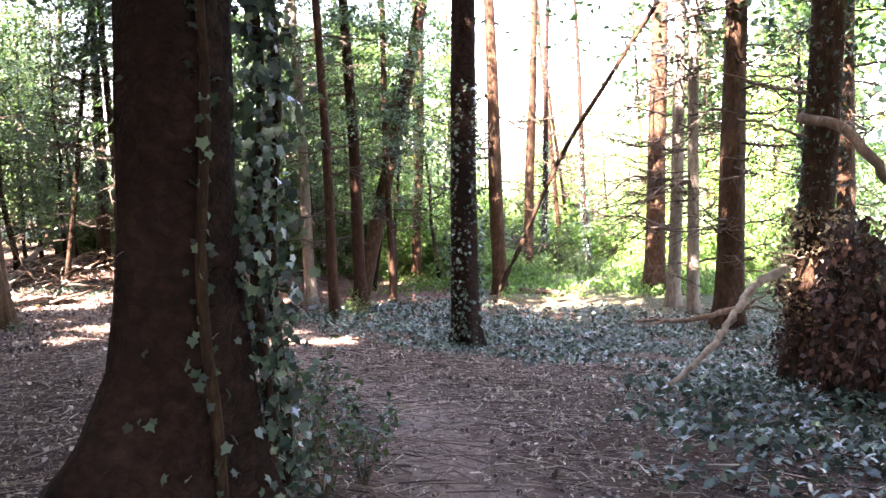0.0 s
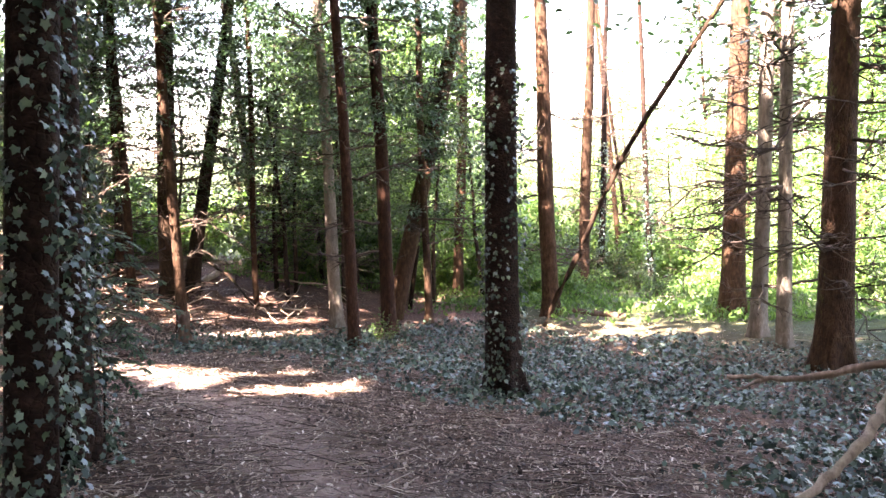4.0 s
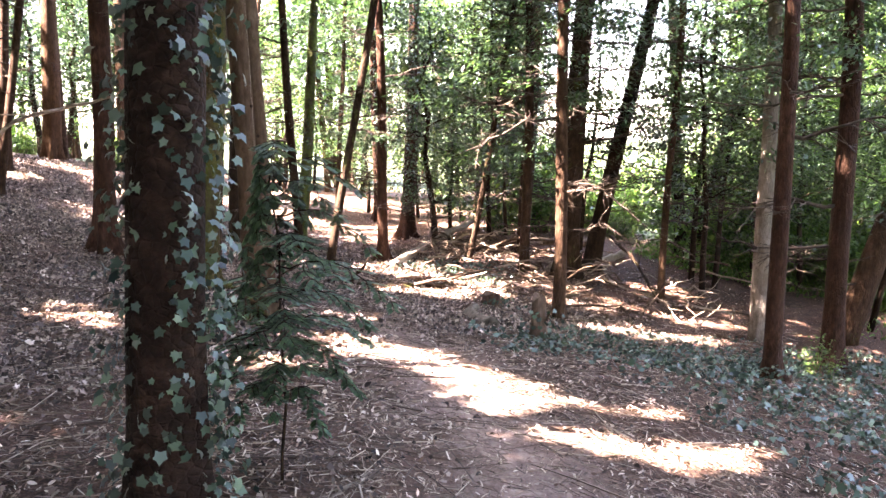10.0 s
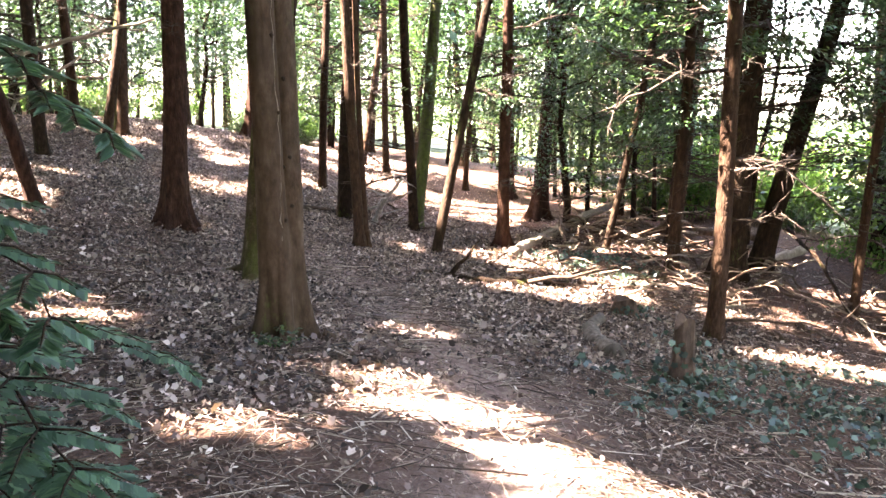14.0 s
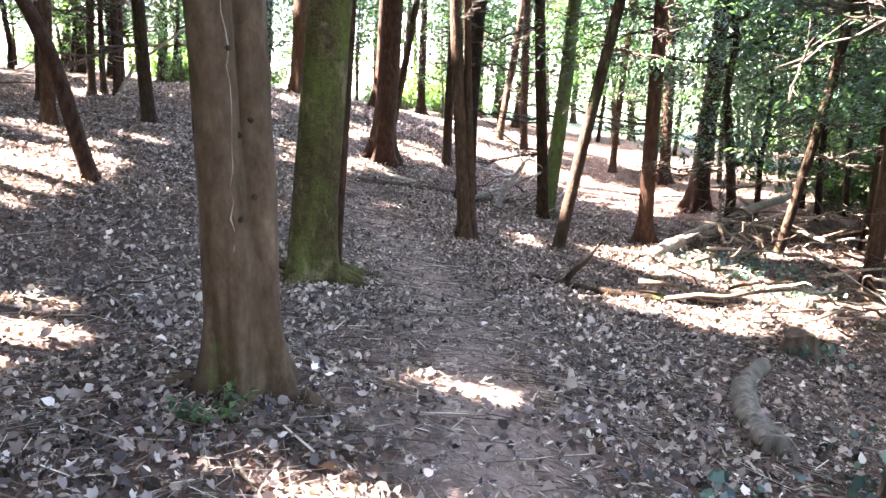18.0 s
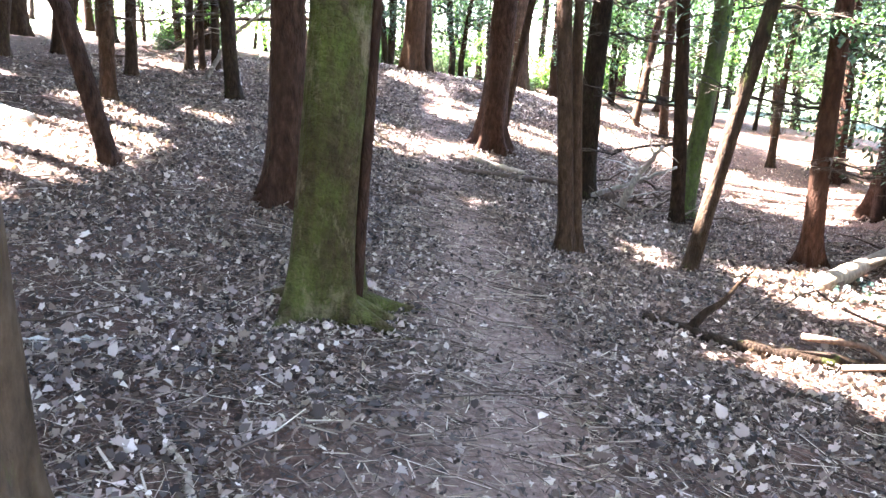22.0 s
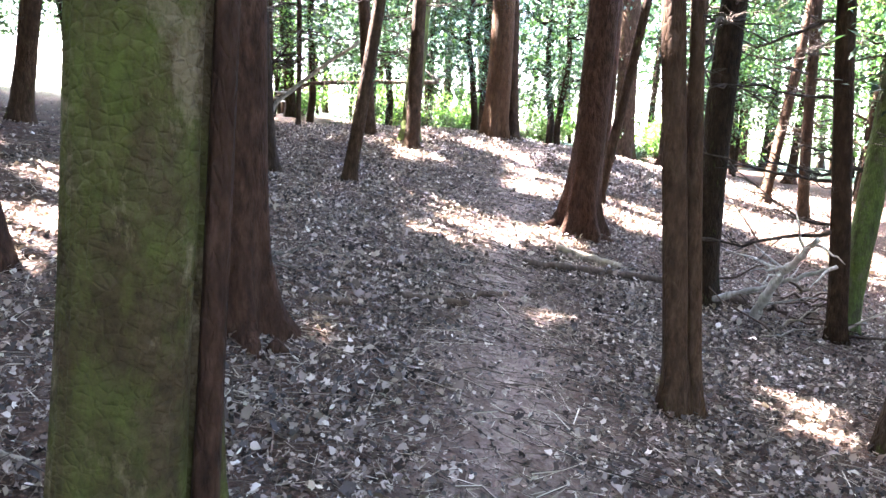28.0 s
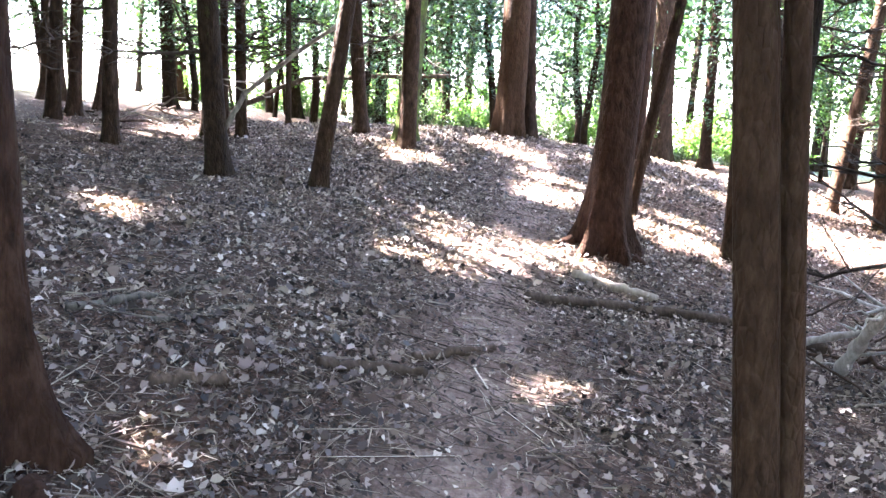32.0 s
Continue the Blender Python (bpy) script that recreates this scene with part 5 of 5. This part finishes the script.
def dead_ivy_tree(x, y):
    """A trunk with a shaggy sleeve of withered ivy round its foot, and limbs broken off beside it."""
    t = tree("bare", x, y, 0.20, 0.02, 0.0)
    tagged(t, "grey-brown trunk sleeved in withered straw-coloured ivy, ivy underfoot", "tree")
    z = float(land(x, y))
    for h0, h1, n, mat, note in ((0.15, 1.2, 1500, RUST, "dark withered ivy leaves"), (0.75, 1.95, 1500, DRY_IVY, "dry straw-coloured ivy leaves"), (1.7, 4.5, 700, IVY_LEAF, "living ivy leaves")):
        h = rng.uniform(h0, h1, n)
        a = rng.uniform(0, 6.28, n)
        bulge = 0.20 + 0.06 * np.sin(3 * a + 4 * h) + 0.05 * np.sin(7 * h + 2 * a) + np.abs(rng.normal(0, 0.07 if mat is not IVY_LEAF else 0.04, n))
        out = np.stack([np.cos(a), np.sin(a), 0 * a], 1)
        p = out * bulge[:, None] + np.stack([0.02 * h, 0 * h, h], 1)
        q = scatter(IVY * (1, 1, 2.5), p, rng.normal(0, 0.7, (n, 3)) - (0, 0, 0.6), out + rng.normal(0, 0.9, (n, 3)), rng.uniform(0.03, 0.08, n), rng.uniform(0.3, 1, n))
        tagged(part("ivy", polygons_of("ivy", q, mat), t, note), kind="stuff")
    for i in range(46):
        a, h = rng.uniform(2.2, 6.2), rng.uniform(0.4, 2.0)
        st = np.array((0.2 * np.cos(a), 0.2 * np.sin(a), h))
        d = np.array((np.cos(a), np.sin(a), rng.normal(0.2, 0.6))) * rng.uniform(0.08, 0.32)
        v, f = tube(wobble([st, st + d * 0.6, st + d + (0, 0, rng.normal(0, 0.1))], 0.025, 7), np.linspace(rng.uniform(0.004, 0.012), 0.002, 7), 5)
        part("ivy_stem", mesh_of("ivy_stem", v, f, STRAW if h > 0.8 else ROTTEN), t, "bare dry ivy stem")
    for pts, r0, r1 in (([(3.66, 8.2, 1.7), (3.88, 7.8, 1.62), (4.05, 7.7, 1.42), (4.28, 7.6, 1.04)], 0.055, 0.05),
                        ([(3.7, 8.15, 1.95), (3.2, 8.0, 2.02), (2.75, 7.9, 2.15)], 0.022, 0.008),
                        ([(3.7, 8.15, 1.5), (3.25, 8.0, 1.62), (2.9, 7.9, 1.7)], 0.02, 0.007),
                        ([(3.72, 8.1, 0.25), (3.4, 7.9, 0.30), (3.2, 7.8, 0.36)], 0.014, 0.006)):
        v, f = tube(wobble(np.array(pts) - (x, y, z), 0.012, 14), np.linspace(r0, r1, 14), 8, rough=0.06)
        part("limb", mesh_of("limb", v, f, TWIG), t, "bare grey-brown limb")


dead_ivy_tree(3.87, 8.3)
limb("branch", "broken bare limb leaning from the ivy to a trunk", [(1.98, 7.0, -0.82), (2.47, 7.2, -0.48), (2.79, 7.5, -0.2), (3.1, 7.8, 0.03), (3.5, 8.05, 0.14)], 0.026, 0.050, DEADWOOD, category="branch")
limb("branch", "dead branch low across the ivy", [(2.3, 9.6, -0.75), (2.9, 9.4, -0.72), (3.6, 9.2, -0.5)], 0.018, 0.04, TWIG, category="branch", twigs=3)


def dead_brush(x, y):
    z = float(land(x, y))
    t = thing("dead_brush", x, y, z, "heap of rust-brown dead fir branches beside a trunk", "brushwood")
    for _ in range(34):
        a = rng.uniform(0, 6.28)
        st = np.array((0.25 * np.cos(a), 0.25 * np.sin(a), -0.05))
        top = np.array((rng.uniform(0.1, 0.42) * np.cos(a), rng.uniform(0.1, 0.5) * np.sin(a), rng.uniform(0.9, 1.8)))
        line = wobble([st, (st + top) / 2 + (0.1 * np.cos(a), 0.1 * np.sin(a), 0), top], 0.03, 9)
        v, f = tube(line, np.linspace(0.014, 0.004, 9), 5)
        b = part("branch", mesh_of("branch", v, f, ROTTEN), t)
        n = 130
        u = rng.uniform(1, 8, n)
        p = np.stack([np.interp(u, range(9), line[:, i]) for i in range(3)], 1) + rng.normal(0, 0.07, (n, 3))
        q = scatter(RHOMB, p, rng.normal(0, 0.7, (n, 3)) - (0, 0, 0.5), rng.normal(0, 1, (n, 3)), rng.uniform(0.05, 0.13, n))
        part("needles", polygons_of("needles", q, RUST), b)


dead_brush(3.78, 6.85)


def seedling(x, y, h, mat=DARK_SHADED_LEAF):
    z = float(land(x, y))
    t = thing("seedling", x, y, z, "small leafy seedling with thin stems by the path", "plant", "seedlings by the path")
    for _ in range(7):
        a = rng.uniform(0, 6.28)
        top = np.array((0.18 * np.cos(a), 0.18 * np.sin(a), h * rng.uniform(0.6, 1.0)))
        line = wobble([(0, 0, 0), top * (0.5, 0.5, 0.6), top], 0.01, 8)
        v, f = tube(line, np.linspace(0.005, 0.002, 8), 4)
        s = part("stem", mesh_of("stem", v, f, TWIG), t)
        n = 26
        at = line[rng.integers(1, 8, n)]
        q = scatter(OVAL, at, rng.normal(0, 1, (n, 3)) * (1, 1, 0.4), rng.normal(0, 0.4, (n, 3)) + (0, 0, 1), rng.uniform(0.03, 0.06, n))
        part("leaves", polygons_of("leaves", q, mat), s)


for px, py, h in ((-0.75, 3.8, 0.75), (-1.06, 4.5, 0.7), (-0.65, 4.15, 0.6), (-0.45, 3.9, 0.5), (-0.6, 3.5, 0.65), (-0.82, 4.4, 0.8), (-0.95, 4.9, 0.6), (-0.5, 4.5, 0.5), (-6.25, 10.75, 0.16)):
    seedling(px, py, h)
# seedlings in the sun patch, their sunlit look put into the leaf colour
for px, py, h in ((-2.1, 16.5, 0.6), (-1.97, 16.6, 0.42), (-2.2, 16.65, 0.48)):
    seedling(px, py, h, FRESH_SUNLIT_LEAF)


# ---- ivy carpet, leaves and twigs on the ground ----
def in_ivy(x, y):
    best = np.zeros_like(x)
    for cx, cy, rx, ry, k in ((3.5, 5.2, 2.1, 2.4, 1.0), (1.6, 13.6, 3.4, 3.2, 1.0), (4.2, 7.4, 2.5, 3.0, 1.0), (5.2, 4.2, 2.6, 2.6, 0.8), (-3.0, 15.0, 1.8, 2.4, 0.55), (5.5, 12.0, 2.5, 3.0, 0.7), (-1.3, 17.5, 2.4, 2.2, 0.6), (-9.4, 18.7, 1.3, 1.0, 0.5), (-4.4, 13.2, 0.7, 0.9, 0.6)):
        d = ((x - cx) / rx) ** 2 + ((y - cy) / ry) ** 2
        best = np.maximum(best, k * np.clip(1.35 - d + 0.35 * np.sin(3.1 * x + 1.7 * y) * np.sin(2.7 * y), 0, 1))
    return best


def flat_leaves(name, shape, x, y, size, lift, tilt, mat):
    n = len(x)
    a = rng.uniform(0, 6.28, n)
    z = land(x, y) - 0.035 * np.exp(-(off_track(x, y) / 0.5) ** 2)
    at = np.stack([x, y, z + lift], 1)
    return polygons_of(name, scatter(shape, at, np.stack([np.cos(a), np.sin(a), rng.normal(0, tilt, n)], 1), rng.normal(0, tilt, (n, 3)) + (0, 0, 1), size, rng.uniform(0.4, 1.0, n)), mat)


x, y = rng.uniform(-11, 8.5, 125000), rng.uniform(1.5, 20, 125000)
k = (rng.uniform(0, 1, 125000) < in_ivy(x, y)) & (off_track(x, y) > 0.7)
x, y = x[k], y[k]
tagged(new("ivy_carpet", flat_leaves("ivy_carpet", IVY, x, y, rng.uniform(0.04, 0.09, len(x)), rng.uniform(0.02, 0.10, len(x)) + 0.10 * np.clip(np.sin(2.1 * x + y) * np.sin(1.8 * y - x) + 0.5 * np.sin(5 * x) * np.sin(4.6 * y), 0, 1), 0.7, IVY_LEAF)),
       "dark glossy ivy carpet covering the woodland floor", "ivy", kind="stuff")

N = 900000
x, y = rng.uniform(-28, 8, N), rng.uniform(-4, 25, N)
d = off_track(x, y)
w = np.exp(-(d / 4.5) ** 2) * (1 - 0.78 * np.exp(-(d / 0.48) ** 2)) * np.where(x > -5, 0.27, 1.0) * (1 - 0.8 * in_ivy(x, y))
w *= 0.66 + 0.26 * np.sin(1.7 * x + 0.9 * y) * np.sin(1.3 * y - 0.6 * x) + 0.3 * np.sin(4.3 * x - 1.1 * y) * np.sin(3.7 * y + 1.6 * x)
k = rng.uniform(0, 1, N) < w
x, y = x[k], y[k]
n = len(x)
big = np.where(x > -5, 0.7, 1.0)
e = rng.uniform(0, 1, n) < 0.55
size = rng.uniform(0.022, 0.062, n) * big * np.where(rng.uniform(0, 1, n) < 0.10, 1.5, 1.0)
tagged(new("leaf_litter", flat_leaves("leaf_litter", MAPLE, x[e], y[e], size[e], rng.uniform(0.004, 0.05, e.sum()), 0.85, LITTER)),
       "dry brown and pale dead maple leaves strewn on the ground", "dead leaves", kind="stuff")
e = ~e
tagged(new("leaf_litter", flat_leaves("leaf_litter", OVAL * (1.7, 1.0, 2.6), x[e], y[e], size[e] * 1.15, rng.uniform(0.004, 0.05, e.sum()), 0.75, LITTER)),
       "curled brown dead leaves strewn on the ground", "dead leaves", kind="stuff")
N = 560000
x, y = rng.uniform(-28, 8, N), rng.uniform(-6, 27, N)
d = off_track(x, y)
k = rng.uniform(0, 1, N) < 0.75 * np.exp(-(d / 7) ** 2) * (1 - 0.35 * np.exp(-(d / 0.4) ** 2)) * (1 - 0.8 * in_ivy(x, y))
x, y = x[k], y[k]
n = len(x)
e = x > rng.uniform(-7, -4, n)
# Reddish chips near the start; the brighter light there is put into their colour.
CHIPS_LIGHTENED = leaf("bark_chips_lightened", [(0.0, (0.03, 0.017, 0.011)), (0.35, (0.15, 0.088, 0.06)), (0.65, (0.31, 0.21, 0.15)), (0.88, (0.50, 0.385, 0.29)), (1.0, (0.68, 0.58, 0.47))], 0.0, 0.8)
tagged(new("leaf_litter", flat_leaves("leaf_litter", OVAL * (0.8, 1, 1), x[e], y[e], rng.uniform(0.02, 0.06, e.sum()), rng.uniform(0.002, 0.03, e.sum()), 0.45, CHIPS_LIGHTENED)),
       "reddish bark chips, needles and leaf scraps, lightened for missing skylight", "dead leaves", kind="stuff")
x, y = x[~e], y[~e]
n = len(x)
tagged(new("leaf_litter", flat_leaves("leaf_litter", OVAL, x, y, rng.uniform(0.018, 0.055, n), rng.uniform(0.002, 0.03, n), 0.5, CRUMBS)),
       "small crumpled dead leaves and bark flakes on soil", "dead leaves", kind="stuff")


def twigs(n, long, thick, reach):
    x, y = rng.uniform(-24, 7, n * 4), rng.uniform(-4, 23, n * 4)
    d = off_track(x, y)
    k = rng.uniform(0, 1, n * 4) < np.exp(-(d / reach) ** 2) * (1 - 0.5 * np.exp(-(d / 0.4) ** 2)) * (1 - 0.6 * in_ivy(x, y))
    x, y = x[k][:n], y[k][:n]
    m = len(x)
    a, ln = rng.uniform(0, 6.28, m), rng.uniform(0.3, 1.0, m) ** 1.5 * long
    bend = rng.normal(0, 0.25, (m, 4)) * ln[:, None]
    u = np.linspace(-0.5, 0.5, 4)
    lx = x[:, None] + np.cos(a)[:, None] * u * ln[:, None] - np.sin(a)[:, None] * bend
    ly = y[:, None] + np.sin(a)[:, None] * u * ln[:, None] + np.cos(a)[:, None] * bend
    r = rng.uniform(0.5, 1.0, m) * thick
    lz = land(lx, ly) + r[:, None] + 0.012 + np.abs(rng.normal(0, 0.012, (m, 4)))
    p = np.stack([lx, ly, lz], -1)
    side = np.stack([-np.sin(a), np.cos(a), 0 * a], -1)
    quads = []
    ring = [(np.cos(t), np.sin(t)) for t in (0.5, 2.6, 4.7)]
    for i in range(3):
        for j in range(3):
            c = []
            for k2, (ca, sa) in ((i, ring[j]), (i, ring[(j + 1) % 3]), (i + 1, ring[(j + 1) % 3]), (i + 1, ring[j])):
                c.append(p[:, k2] + (r * (1.1 - 0.2 * k2))[:, None] * (ca * side + sa * np.array((0, 0, 1.0))))
            quads.append(np.stack(c, 1))
    return polygons_of("twigs", np.concatenate(quads), STICK)


tagged(new("twigs", twigs(34000, 0.36, 0.0046, 4.5)), "thin dry twigs strewn over the ground", "twigs", kind="stuff")
tagged(new("twigs", twigs(6200, 0.9, 0.008, 6.0)), "longer dry sticks strewn over the ground", "twigs", kind="stuff")

n = 95000
x, y = rng.uniform(-8, 12, n), rng.uniform(18.0, 31, n)
k = (y > np.where(x < -3, 23.5, 21)) | (x > 1.2) & (y > 19.0 - 0.3 * x)
x, y = x[k], y[k]
n = len(x)
k = rng.uniform(0, 1, n) < 0.5 + 0.5 * np.sin(1.1 * x + 0.6 * y) * np.sin(0.9 * y)
x, y = x[k], y[k]
n = len(x)
h = rng.uniform(0, 1, n) ** 1.5 * (0.25 + 0.25 * np.sin(0.9 * x + 2) * np.sin(1.3 * y))
at = np.stack([x, y, land(x, y) + 0.02 + h], 1)
tagged(new("undergrowth", polygons_of("undergrowth", scatter(OVAL, at, rng.normal(0, 0.6, (n, 3)) + (0, 0, 0.6), rng.normal(0, 0.7, (n, 3)) + (0, 0, 0.5), rng.uniform(0.07, 0.16, n), rng.uniform(0.4, 1, n)), FRESH_SUNLIT_LEAF)),
       "low bright green undergrowth in the sunny clearing", "undergrowth", kind="stuff")
